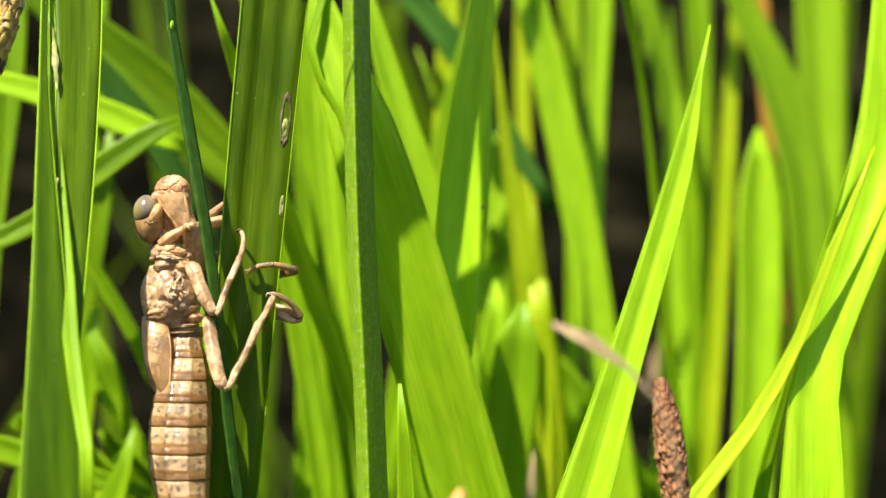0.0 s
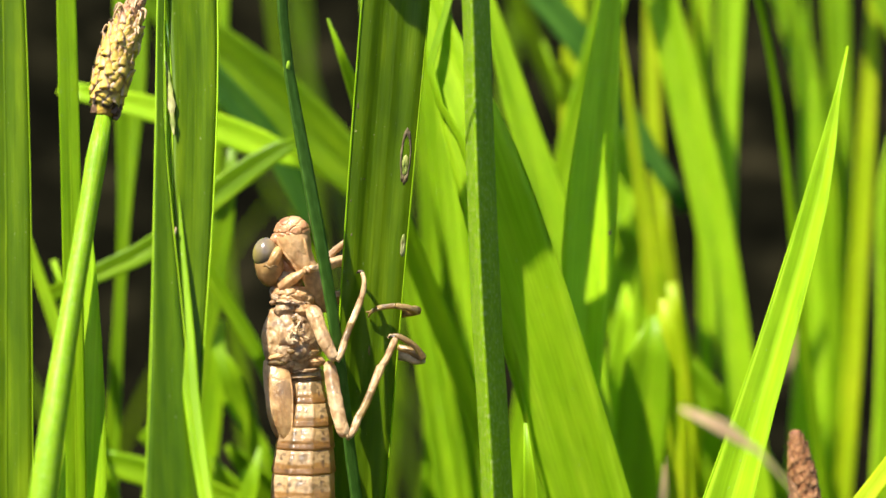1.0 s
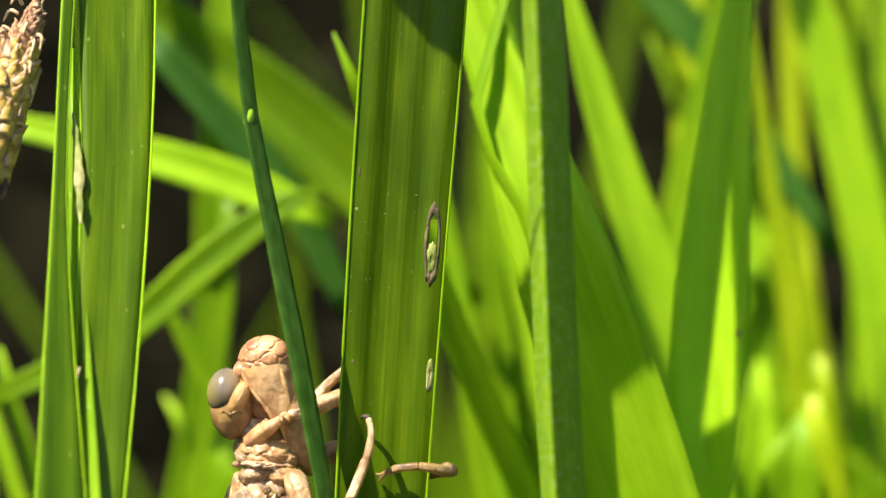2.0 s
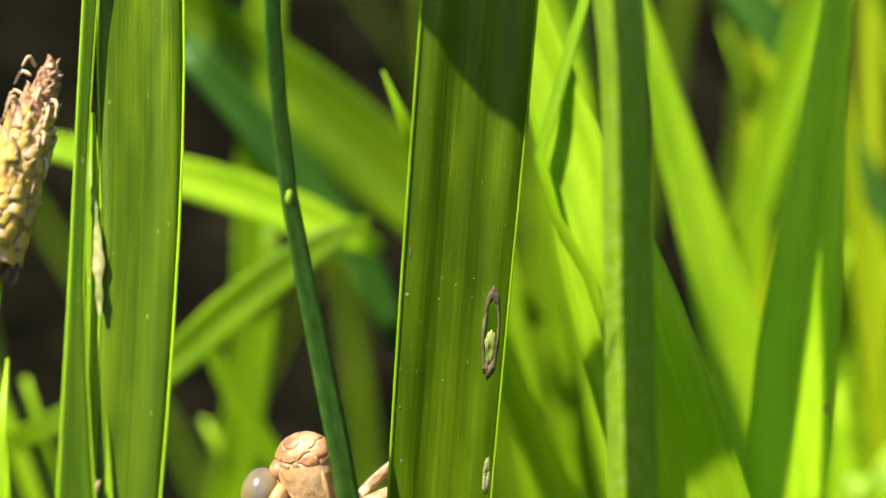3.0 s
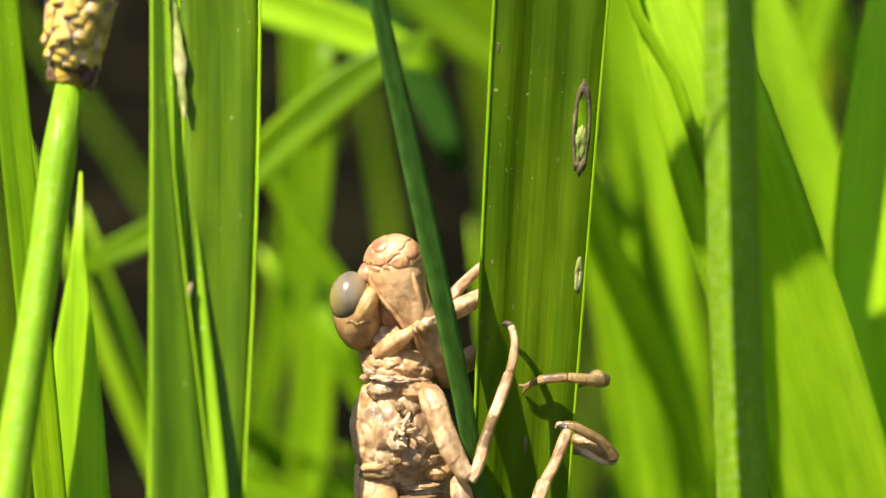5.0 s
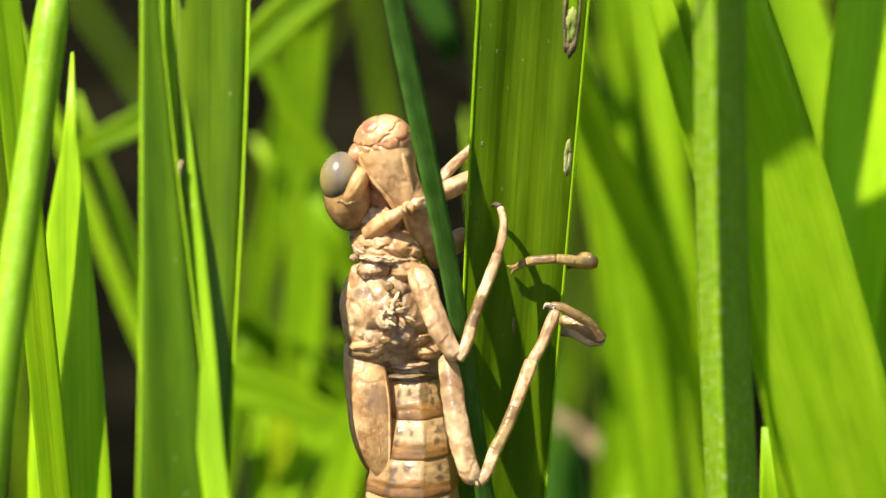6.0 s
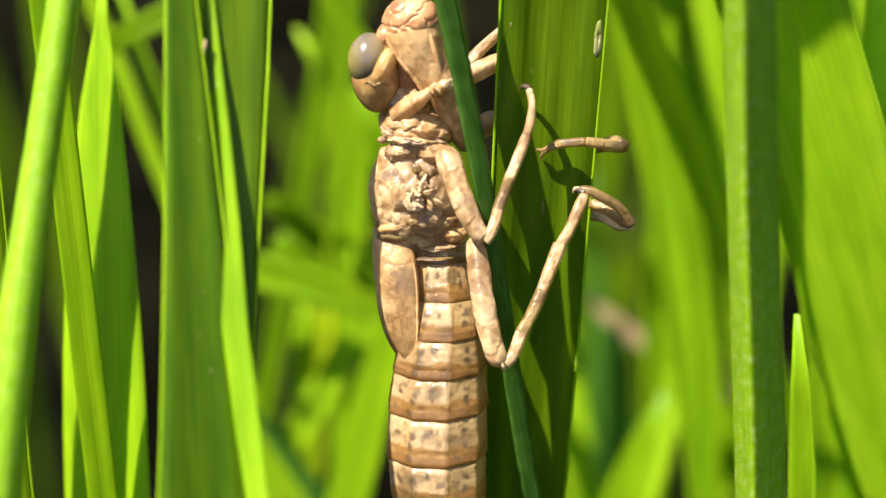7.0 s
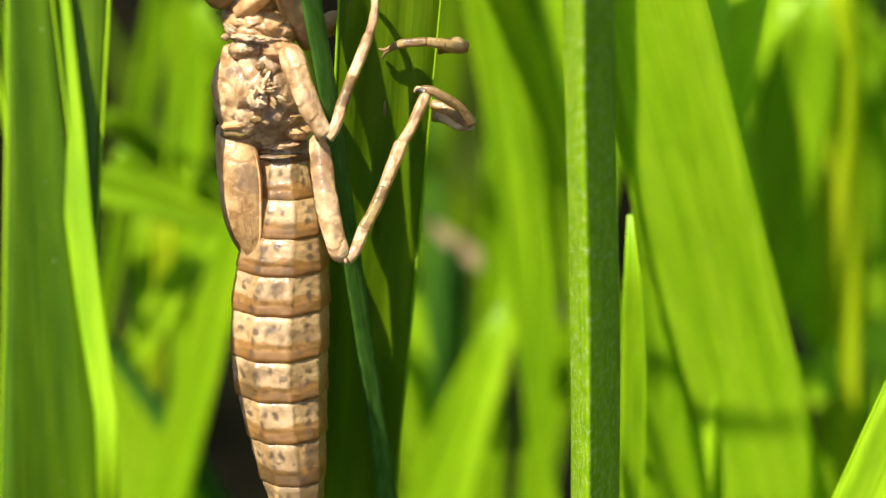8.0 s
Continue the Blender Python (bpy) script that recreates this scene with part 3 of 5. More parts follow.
blade([(-50.9, 85.0, 363.3, 0.82), (-41.8, 85.0, 355.1, 3.63), (-33.4, 85.0, 347.8, 5.81), (-25.7, 85.0, 342.1, 7.50), (-13.9, 85.0, 333.0, 9.64), (-3.6, 85.0, 323.8, 10.11), (4.9, 85.0, 315.4, 6.78), (13.6, 85.0, 306.2, 2.55)],
      "olive", "green reed leaf with fine parallel veins", 0, 0.12, rib=True)
blade([(-28.8, 80.0, 294.0, 0.43), (-26.0, 80.0, 289.5, 2.15), (-22.9, 80.0, 285.0, 3.18), (-19.4, 80.0, 279.7, 3.34), (-14.9, 80.0, 272.8, 2.93), (-9.1, 80.0, 262.6, 2.22), (-4.1, 80.0, 246.5, 1.96)],
      "bright", "fresh bright green sunlit reed leaf", 0, 0.12, rib=True)
blade([(-29.3, 70.0, 342.1, 3.12), (-24.1, 70.0, 336.7, 4.08), (-17.4, 70.0, 329.6, 4.72), (-11.7, 70.0, 323.4, 4.35), (-6.1, 70.0, 313.8, 3.97), (-2.8, 70.0, 305.8, 2.39)],
      "blue", "bluish green slender reed leaf", 0, 0.12, rib=True)
blade([(-38.8, 60.0, 270.5, 3.41), (-32.0, 60.0, 268.8, 4.52), (-24.3, 60.0, 266.7, 4.54), (-18.2, 60.0, 264.6, 3.45), (-8.4, 60.0, 262.1, 1.67)],
      "mid", "green reed leaf with fine parallel veins", 0, 0.12, rib=True)
blade([(-37.7, 60.0, 256.3, 1.26), (-33.1, 60.0, 249.4, 2.55), (-27.8, 60.0, 242.2, 3.16), (-22.2, 60.0, 234.2, 3.20), (-17.4, 60.0, 225.0, 2.96), (-10.9, 60.0, 213.0, 2.26)],
      "blue", "bluish green slender reed leaf", 0, 0.12, rib=True)
blade([(-36.6, 60.0, 252.4, 1.41), (-33.8, 60.0, 245.4, 5.70), (-30.7, 60.0, 237.4, 9.04), (-26.3, 60.0, 228.2, 11.02), (-21.5, 60.0, 217.2, 11.22)],
      "bright", "fresh bright green sunlit reed leaf", 0, 0.12, rib=True)
blade([(57.1, 80.0, 235.0, 2.38), (62.5, 80.0, 237.0, 5.22), (68.0, 80.0, 236.2, 5.86), (76.4, 80.0, 232.7, 5.58)],
      "bright", "fresh bright green sunlit reed leaf", 0, 0.12, rib=True)
blade([(-31.2, 70.0, 268.4, 4.22), (-25.7, 70.0, 264.6, 4.24), (-20.0, 70.0, 260.8, 3.98), (-14.4, 70.0, 256.2, 2.86)],
      "mid", "green reed leaf with fine parallel veins", 0, 0.12, rib=True)
blade([(-13.5, 65.0, 268.5, 1.37), (-17.2, 65.0, 262.7, 3.04), (-21.0, 65.0, 256.7, 3.90), (-24.9, 65.0, 249.8, 4.22), (-29.6, 65.0, 241.3, 4.26)],
      "bright", "fresh bright green sunlit reed leaf", 0, 0.12, rib=True)
blade([(40.0, 100.0, 299.2, 0.43), (49.0, 100.0, 292.9, 4.77), (58.1, 100.0, 286.6, 8.71), (67.3, 100.0, 279.2, 8.75), (77.8, 100.0, 269.5, 5.50), (89.7, 100.0, 254.2, 3.32)],
      "mid", "green reed leaf with fine parallel veins", 0, 0.12, rib=True)
blade([(53.6, 110.0, 311.2, 0.44), (57.2, 110.0, 304.7, 3.78), (61.3, 110.0, 298.0, 5.79), (65.5, 110.0, 290.3, 5.58), (69.4, 110.0, 279.1, 4.48), (72.2, 110.0, 263.4, 3.37)],
      "mid", "green reed leaf with fine parallel veins", 0, 0.12, rib=True)
blade([(120.8, 150.0, 380.2, 3.17), (123.4, 150.0, 364.7, 3.30), (125.7, 150.0, 341.3, 3.43), (128.0, 150.0, 323.1, 2.64), (130.2, 150.0, 308.8, 1.85), (132.4, 150.0, 283.9, 1.32)],
      "orange", "withered orange reed leaf", 0, 0.12, rib=True)
blade([(126.9, 190.0, 295.9, 1.45), (123.0, 190.0, 290.8, 4.93), (118.9, 190.0, 283.4, 4.92), (113.3, 190.0, 275.3, 3.75), (110.0, 190.0, 265.8, 2.31)],
      "dry", "dry pale brown reed leaf", 0, 0.12, rib=True)
blade([(121.4, 180.0, 285.6, 1.42), (119.8, 180.0, 279.9, 3.68), (117.9, 180.0, 272.8, 3.67), (116.3, 180.0, 261.4, 1.98)],
      "dry", "dry pale brown reed leaf", 0, 0.12, rib=True)
blade([(32.4, -60.0, 299.3, 0.44), (33.7, -60.0, 298.7, 1.43), (35.6, -60.0, 297.9, 1.54), (37.7, -60.0, 296.8, 1.22), (39.8, -60.0, 295.4, 0.50), (42.8, -60.0, 292.4, 0.28), (45.2, -60.0, 286.7, 0.28), (46.5, -60.0, 277.6, 0.28), (47.3, -60.0, 261.9, 0.28)],
      "dry", "dry pale brown reed leaf", 0, 0.12, rib=False)
blade([(4.2, 100.0, 253.3, 0.24), (9.1, 100.0, 249.7, 1.30), (13.7, 100.0, 246.1, 2.46), (18.3, 100.0, 242.7, 2.14), (25.1, 100.0, 238.3, 1.16), (33.6, 100.0, 233.0, 0.41)],
      "dry", "dry pale brown reed leaf", 0, 0.12, rib=True)
# lit strip along the fold: same leaf, light put into a paler green
blade([(-22.8, 2.7, 338.4, 1.00), (-22.2, 0.8, 333.5, 1.20), (-21.4, -1.4, 327.7, 1.40), (-20.6, -5.0, 319.0, 1.50), (-19.3, -8.7, 310.5, 1.70), (-17.1, -15.4, 296.4, 1.90), (-16.0, -19.4, 288.7, 1.90), (-15.0, -20.9, 285.9, 1.80), (-13.6, -27.1, 275.4, 1.50)],
      "mid", "fresh bright green sunlit reed leaf", -8, 0.1, rib=True)
# leaves that bend over above the others; their shade lies across the bright blade
blade([(-16.6, -7.3, 378.1, 1.0), (-12.9, -8.6, 378.9, 5.0), (-8.1, -10.2, 380.0, 6.2), (-3.1, -12.4, 382.1, 7.3), (-1.1, -14.5, 386.4, 6.6), (8.0, -2.0, 392.0, 4.0), (24.0, 14.0, 392.0, 3.0), (54.0, 40.0, 370.0, 3.4), (86.0, 80.0, 280.0, 4.0), (102.0, 92.0, -20.0, 4.4)],
      "mid", "green reed leaf bent over in an arch", -84, 0.06)
blade([(-2.8, -30.5, 368.0, 0.3), (-5.7, -29.8, 370.8, 0.4), (-8.8, -28.9, 373.4, 0.7), (-12.0, -28.0, 374.9, 0.9), (-16.7, -26.4, 374.5, 1.0), (-19.3, -25.6, 374.5, 1.2), (-31.0, -35.0, 388.0, 1.8), (-42.0, -56.0, 402.0, 2.2), (-62.0, -100.0, 380.0, 2.6), (-72.0, -122.0, 200.0, 2.8), (-74.0, -126.0, -20.0, 3.0)],
      "mid", "narrow green reed leaf arching over its neighbours", -84, 0.06)

# more of the reed bed between and behind the nearer leaves
blade([(-17.5, 65.0, 323.1, 1.01), (-18.3, 65.0, 313.1, 3.59), (-19.3, 65.0, 305.3, 4.15), (-20.4, 65.0, 296.0, 3.48), (-21.7, 65.0, 287.1, 2.14), (-22.7, 65.0, 276.5, 1.42), (-43.9, 59.0, -20.0, 1.60)],
      "olive", "green reed leaf with fine parallel veins", -28, 0.15)
blade([(-19.9, 72.0, 288.0, 1.38), (-18.2, 72.0, 284.5, 4.16), (-16.5, 72.0, 280.2, 5.03), (-14.2, 72.0, 275.0, 2.81), (-13.2, 72.0, 268.3, 1.85), (20.6, 66.0, -20.0, 2.00)],
      "olive", "olive green reed leaf with fine parallel veins", -28, 0.15)
blade([(-13.7, 78.0, 259.1, 2.96), (-18.1, 78.0, 262.2, 6.63), (-23.2, 78.0, 265.3, 8.06), (-28.2, 78.0, 268.3, 6.57), (-33.2, 78.0, 272.1, 3.63)],
      "olive", "olive green reed leaf with fine parallel veins", -28, 0.15)
blade([(-26.3, 82.0, 258.9, 2.26), (-26.9, 82.0, 253.3, 4.25), (-27.6, 82.0, 246.6, 3.83), (-28.6, 82.0, 236.5, 3.10), (-48.7, 76.0, -20.0, 2.48)],
      "yellow", "narrow yellow-green reed leaf in the sun", -28, 0.15)
blade([(-11.8, 58.0, 273.4, 0.53), (-12.9, 58.0, 267.7, 2.66), (-15.0, 58.0, 260.5, 4.98), (-17.5, 58.0, 251.6, 6.27), (-20.1, 58.0, 240.9, 6.24), (-71.4, 52.0, -20.0, 4.99)],
      "mid", "green reed leaf with fine parallel veins", -28, 0.15)
blade([(-46.2, 62.0, 303.0, 1.03), (-44.1, 62.0, 295.1, 1.95), (-41.3, 62.0, 286.4, 2.24), (-38.6, 62.0, 275.9, 2.28), (-36.4, 62.0, 265.9, 2.04), (14.0, 56.0, -20.0, 2.00)],
      "bright", "fresh bright green sunlit reed leaf", -28, 0.15)
blade([(-26.4, 66.0, 265.0, 1.12), (-26.7, 66.0, 259.8, 3.11), (-27.1, 66.0, 252.1, 3.44), (-27.9, 66.0, 242.5, 2.91), (-45.4, 60.0, -20.0, 2.33)],
      "mid", "green reed leaf with fine parallel veins", -28, 0.15)
blade([(-20.0, 76.0, 292.0, 2.10), (-20.8, 76.0, 283.4, 4.25), (-21.5, 76.0, 273.1, 4.62), (-22.4, 76.0, 260.7, 4.13), (-23.4, 76.0, 249.5, 3.31), (-43.7, 70.0, -20.0, 2.65)],
      "mid", "green reed leaf with fine parallel veins", -28, 0.15)
blade([(62.2, 90.0, 298.8, 2.52), (64.1, 90.0, 286.8, 3.48), (66.6, 90.0, 271.1, 3.72), (69.4, 90.0, 252.9, 3.68), (72.3, 90.0, 233.5, 3.29), (102.1, 84.0, -20.0, 2.64)],
      "yellow", "narrow yellow-green reed leaf in the sun", -28, 0.15)
blade([(55.9, 84.0, 287.2, 4.42), (56.7, 84.0, 278.9, 7.76), (57.0, 84.0, 267.9, 6.99), (57.2, 84.0, 256.5, 4.65), (57.8, 84.0, 244.7, 3.16), (68.6, 78.0, -20.0, 2.53)],
      "bright", "fresh bright green sunlit reed leaf", -28, 0.15)
blade([(62.6, 96.0, 248.6, 1.65), (65.2, 96.0, 243.3, 6.14), (67.8, 96.0, 237.0, 7.04), (70.5, 96.0, 230.6, 5.08), (74.4, 96.0, 219.3, 4.30), (140.7, 90.0, -20.0, 3.44)],
      "bright", "fresh bright green sunlit reed leaf", -28, 0.15)
blade([(65.3, 70.0, 242.9, 1.50), (67.8, 70.0, 234.5, 5.31), (70.7, 70.0, 224.2, 7.72), (73.8, 70.0, 211.7, 8.66), (120.6, 64.0, -20.0, 6.93)],
      "bright", "fresh bright green sunlit reed leaf", -28, 0.15)
blade([(18.2, 60.0, 254.2, 0.70), (16.1, 60.0, 248.0, 3.25), (13.3, 60.0, 239.3, 4.73), (10.3, 60.0, 228.6, 5.11), (7.6, 60.0, 218.4, 5.20), (-42.7, 54.0, -20.0, 4.16)],
      "mid", "green reed leaf with fine parallel veins", -28, 0.15)
blade([(13.1, 92.0, 249.8, 1.13), (13.5, 92.0, 243.7, 3.25), (14.1, 92.0, 234.8, 3.62), (14.8, 92.0, 223.8, 3.35), (27.1, 86.0, -20.0, 2.68)],
      "blue", "bluish green slender reed leaf", -28, 0.15)
blade([(63.7, 100.0, 268.0, 1.14), (63.1, 100.0, 261.1, 2.46), (63.1, 100.0, 252.4, 2.83), (63.2, 100.0, 245.2, 1.68), (66.0, 94.0, -20.0, 2.00)],
      "dry", "dry pale brown reed leaf", -28, 0.15)
blade([(-17.9, 70.0, 271.3, 1.55), (-12.9, 70.0, 265.6, 5.85), (-6.9, 70.0, 259.8, 6.84), (-0.9, 70.0, 252.0, 5.89)],
      "olive", "olive green reed leaf with fine parallel veins", -28, 0.15)
blade([(-20.3, 64.0, 270.2, 1.90), (-17.3, 64.0, 265.4, 6.67), (-13.2, 64.0, 258.8, 8.60), (-8.4, 64.0, 249.2, 8.63), (67.0, 58.0, -20.0, 6.91)],
      "olive", "olive green reed leaf with fine parallel veins", -28, 0.15)
blade([(56.5, 70.0, 295.3, 1.36), (55.4, 70.0, 286.9, 6.56), (53.2, 70.0, 274.5, 7.06), (51.3, 70.0, 261.6, 5.78), (44.0, 66.0, -20.0, 4.00)],
      "bright", "fresh bright green sunlit reed leaf", -28, 0.12)
blade([(54.7, 60.0, 298.6, 1.93), (56.6, 60.0, 286.7, 2.90), (58.6, 60.0, 272.9, 2.98), (61.5, 60.0, 252.2, 2.53), (60.0, 56.0, -20.0, 2.40)],
      "yellow", "yellowish green slender reed leaf", -28, 0.12)
blade([(76.4, 76.0, 247.0, 3.05), (71.5, 76.0, 243.1, 6.51), (66.6, 76.0, 239.1, 6.94), (61.7, 76.0, 234.3, 3.88)],
      "bright", "fresh bright green sunlit reed leaf", -28, 0.12)
blade([(66.3, 64.0, 245.7, 1.45), (65.8, 64.0, 237.6, 5.88), (65.2, 64.0, 227.5, 8.22), (50.0, 58.0, -20.0, 5.00)],
      "mid", "green reed leaf with fine parallel veins", -28, 0.12)


def far_reeds():
    """The thick of the reed bed behind: too many blades to count."""
    rnd = random.Random(7)
    verts, faces, base = [], [], 0
    for k in range(46):
        y = 0.30 + 0.70 * rnd.random() ** 1.3
        x = rnd.uniform(-0.62, 0.75) * (0.45 + y)
        if rnd.random() < 0.35 and abs(noise.noise((x * 7, y * 3, 5))) > 0.25:
            continue
        h, w = rnd.uniform(0.3, 0.62), rnd.uniform(0.0025, 0.006)
        lean = rnd.gauss(0, 0.22)
        bow = rnd.gauss(0, 0.08)
        tw = rnd.uniform(-0.9, 0.9)
        n = 9
        for i in range(n + 1):
            s = i / n
            cx, cy, cz = x + lean * h * s + bow * s * s, y + 0.1 * h * s * math.sin(tw * 3), h * (s - 0.06 * abs(lean) * s * s)
            ww = w * (1 - s ** 3) * (0.6 + 0.4 * min(1, s * 4)) + 0.0002
            dx, dy = math.cos(tw) * ww, math.sin(tw) * ww
            verts += [(cx - dx, cy - dy, cz), (cx + 0.25 * dy, cy - 0.25 * dx, cz), (cx + dx, cy + dy, cz)]
        for i in range(n):
            a = base + 3 * i
            faces += [(a, a + 1, a + 4, a + 3), (a + 1, a + 2, a + 5, a + 4)]
        base += 3 * (n + 1)
    me = bpy.data.meshes.new("reed_bed")
    me.from_pydata(verts, [], faces)
    uv = me.uv_layers.new(name="UVMap")
    for lp in me.loops:
        v = me.vertices[lp.vertex_index].co
        uv.data[lp.index].uv = (lp.vertex_index % 3 * 2.5 + int(lp.vertex_index / 30) * 3.7, v.z * 1000)
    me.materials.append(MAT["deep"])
    me.polygons.foreach_set("use_smooth", [True] * len(me.polygons))
    tagged(new("reed_bed", me), "dense green reed leaves standing in shallow water", "reeds", kind="stuff")


far_reeds()

# ---- the shed skin ----
def skin_material(name, dark, mid, pale, spots=0.0, rough=0.42, through=0.12, bump=0.5, scale=1.0, lines=0.0):
    """Dry, thin, brownish larval skin: mottled at three scales, with dark specks and creases."""
    m, nodes, links, b = material(name)
    pos = nodes.new("ShaderNodeTexCoord").outputs["Object"]
    big = noise_at(nodes, links, pos, 420 * scale, 4.0)
    wide = noise_at(nodes, links, pos, 150 * scale, 2.0)
    fine = noise_at(nodes, links, pos, 2400 * scale, 3.0)
    col = ramp(nodes, links, big, ((0.33, dark), (0.5, mid), (0.68, pale)))
    col = mixed(nodes, links, "MULTIPLY", 0.55, col, ramp(nodes, links, wide, ((0.38, (0.72, 0.66, 0.60)), (0.58, (1.12, 1.08, 1.02)))))
    col = mixed(nodes, links, "MULTIPLY", 0.55, col, ramp(nodes, links, fine, ((0.3, (0.55, 0.5, 0.45)), (0.65, (1.12, 1.12, 1.12)))))
    if lines:
        warp = nodes.new("ShaderNodeMixRGB")
        warp.blend_type = "ADD"
        warp.inputs[0].default_value = 0.0007
        links.new(pos, warp.inputs[1])
        wn = nodes.new("ShaderNodeTexNoise")
        wn.inputs["Scale"].default_value = 900 * scale
        links.new(pos, wn.inputs[0])
        links.new(wn.outputs[1], warp.inputs[2])
        vo = nodes.new("ShaderNodeTexVoronoi")
        vo.feature = "DISTANCE_TO_EDGE"
        vo.inputs["Scale"].default_value = 640 * scale
        links.new(warp.outputs[0], vo.inputs[0])
        col = mixed(nodes, links, "MULTIPLY", lines, col, ramp(nodes, links, vo.outputs[0], ((0.0, (0.22, 0.15, 0.10)), (0.035, (0.45, 0.35, 0.25)), (0.09, (1, 1, 1)))))
    crease = noise_at(nodes, links, pos, 330 * scale, 6.0)
    fold = ramp(nodes, links, crease, ((0.455, (1, 1, 1)), (0.492, (0.42, 0.30, 0.20)), (0.508, (0.42, 0.30, 0.20)), (0.545, (1.04, 1.03, 1.0))))
    col = mixed(nodes, links, "MULTIPLY", 0.5, col, fold)
    if spots:
        s = noise_at(nodes, links, pos, 760 * scale, 2.0)
        col = mixed(nodes, links, "MIX", ramp(nodes, links, s, ((0.57, (0, 0, 0)), (0.63, (spots, spots, spots)))), col, (0.075, 0.055, 0.05))
    links.new(col, b.inputs["Base Color"])
    links.new(ramp(nodes, links, big, ((0.35, (rough + 0.15,) * 3), (0.65, (rough - 0.08,) * 3))), b.inputs["Roughness"])
    b.inputs["Specular IOR Level"].default_value = 0.5
    add = nodes.new("ShaderNodeMath")
    add.operation = "MULTIPLY_ADD"
    links.new(big, add.inputs[0])
    add.inputs[1].default_value = 0.8
    links.new(fine, add.inputs[2])
    deep = nodes.new("ShaderNodeMath")
    deep.operation = "MULTIPLY_ADD"
    links.new(fold, deep.inputs[0])
    deep.inputs[1].default_value = 0.5
    links.new(add.outputs[0], deep.inputs[2])
    bumped(nodes, links, b, deep.outputs[0], min(1.0, bump * 1.3), 0.00014)
    t = nodes.new("ShaderNodeBsdfTranslucent")
    t.inputs[0].default_value = (0.86, 0.58, 0.27, 1)
    mx = nodes.new("ShaderNodeMixShader")
    mx.inputs[0].default_value = through
    links.new(b.outputs[0], mx.inputs[1])
    links.new(t.outputs[0], mx.inputs[2])
    links.new(mx.outputs[0], nodes["Material Output"].inputs[0])
    return m


def segment_material():
    """An abdomen ring: pale plates, brown hind border, dark pores beside the plates. UV: round the ring and along it, 0 to 1."""
    m, nodes, links, b = material("abdomen_skin")
    uv = nodes.new("ShaderNodeUVMap").outputs[0]
    pos = nodes.new("ShaderNodeTexCoord").outputs["Object"]
    sep = nodes.new("ShaderNodeSeparateXYZ")
    links.new(uv, sep.inputs[0])
    n = noise_at(nodes, links, pos, 500, 4.0)
    fine = noise_at(nodes, links, pos, 2600, 3.0)
    rnd = nodes.new("ShaderNodeObjectInfo").outputs["Random"]
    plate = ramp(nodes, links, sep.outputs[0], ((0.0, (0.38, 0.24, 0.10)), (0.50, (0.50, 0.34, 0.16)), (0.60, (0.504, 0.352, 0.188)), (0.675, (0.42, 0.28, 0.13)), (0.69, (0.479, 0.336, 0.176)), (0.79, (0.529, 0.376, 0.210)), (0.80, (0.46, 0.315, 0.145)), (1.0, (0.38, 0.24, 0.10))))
    jag = nodes.new("ShaderNodeMath")
    jag.operation = "MULTIPLY_ADD"
    links.new(n, jag.inputs[0])
    jag.inputs[1].default_value = 0.45
    links.new(sep.outputs[1], jag.inputs[2])
    rim = ramp(nodes, links, jag.outputs[0], ((0.10, (0.60, 0.48, 0.36)), (0.17, (1, 1, 1)), (0.76, (1, 1, 1)), (0.82, (0.68, 0.54, 0.35)), (0.95, (0.74, 0.60, 0.41)), (1.0, (0.46, 0.35, 0.22))))
    col = mixed(nodes, links, "MULTIPLY", 1.0, plate, rim)
    col = mixed(nodes, links, "MULTIPLY", 0.6, col, ramp(nodes, links, n, ((0.34, (0.55, 0.5, 0.42)), (0.55, (1, 1, 1)), (0.7, (1.15, 1.12, 1.1)))))
    col = mixed(nodes, links, "MULTIPLY", 0.5, col, ramp(nodes, links, fine, ((0.3, (0.6, 0.56, 0.5)), (0.65, (1.1, 1.1, 1.1)))))
    for u, v in ((0.690, 0.30), (0.686, 0.52), (0.735, 0.28), (0.668, 0.82), (0.62, 0.34), (0.865, 0.30), (0.862, 0.55)):
        sc = nodes.new("ShaderNodeMapping")
        sc.inputs["Scale"].default_value = (7.0, 1.0, 1.0)
        links.new(uv, sc.inputs[0])
        wob = nodes.new("ShaderNodeMixRGB")
        wob.blend_type = "ADD"
        wob.inputs[0].default_value = 0.35
        links.new(sc.outputs[0], wob.inputs[1])
        wn = nodes.new("ShaderNodeTexNoise")
        wn.inputs["Scale"].default_value = 700
        links.new(pos, wn.inputs[0])
        links.new(wn.outputs[1], wob.inputs[2])
        ds = nodes.new("ShaderNodeVectorMath")
        ds.operation = "DISTANCE"
        links.new(wob.outputs[0], ds.inputs[0])
        ds.inputs[1].default_value = (u * 7.0 + 0.175, v + 0.175, 0.175)
        col = mixed(nodes, links, "MIX", ramp(nodes, links, ds.outputs["Value"], ((0.05, (0.85, 0.85, 0.85)), (0.13, (0, 0, 0)))), col, (0.06, 0.045, 0.03))
    # dark brown blotches, denser towards the lower end
    high = nodes.new("ShaderNodeSeparateXYZ")
    links.new(pos, high.inputs[0])
    low_end = nodes.new("ShaderNodeMapRange")
    links.new(high.outputs[2], low_end.inputs[0])
    low_end.inputs[1].default_value, low_end.inputs[2].default_value = -0.016, -0.036
    low_end.inputs[3].default_value, low_end.inputs[4].default_value = 0.0, 0.17
    low_dark = nodes.new("ShaderNodeMath")
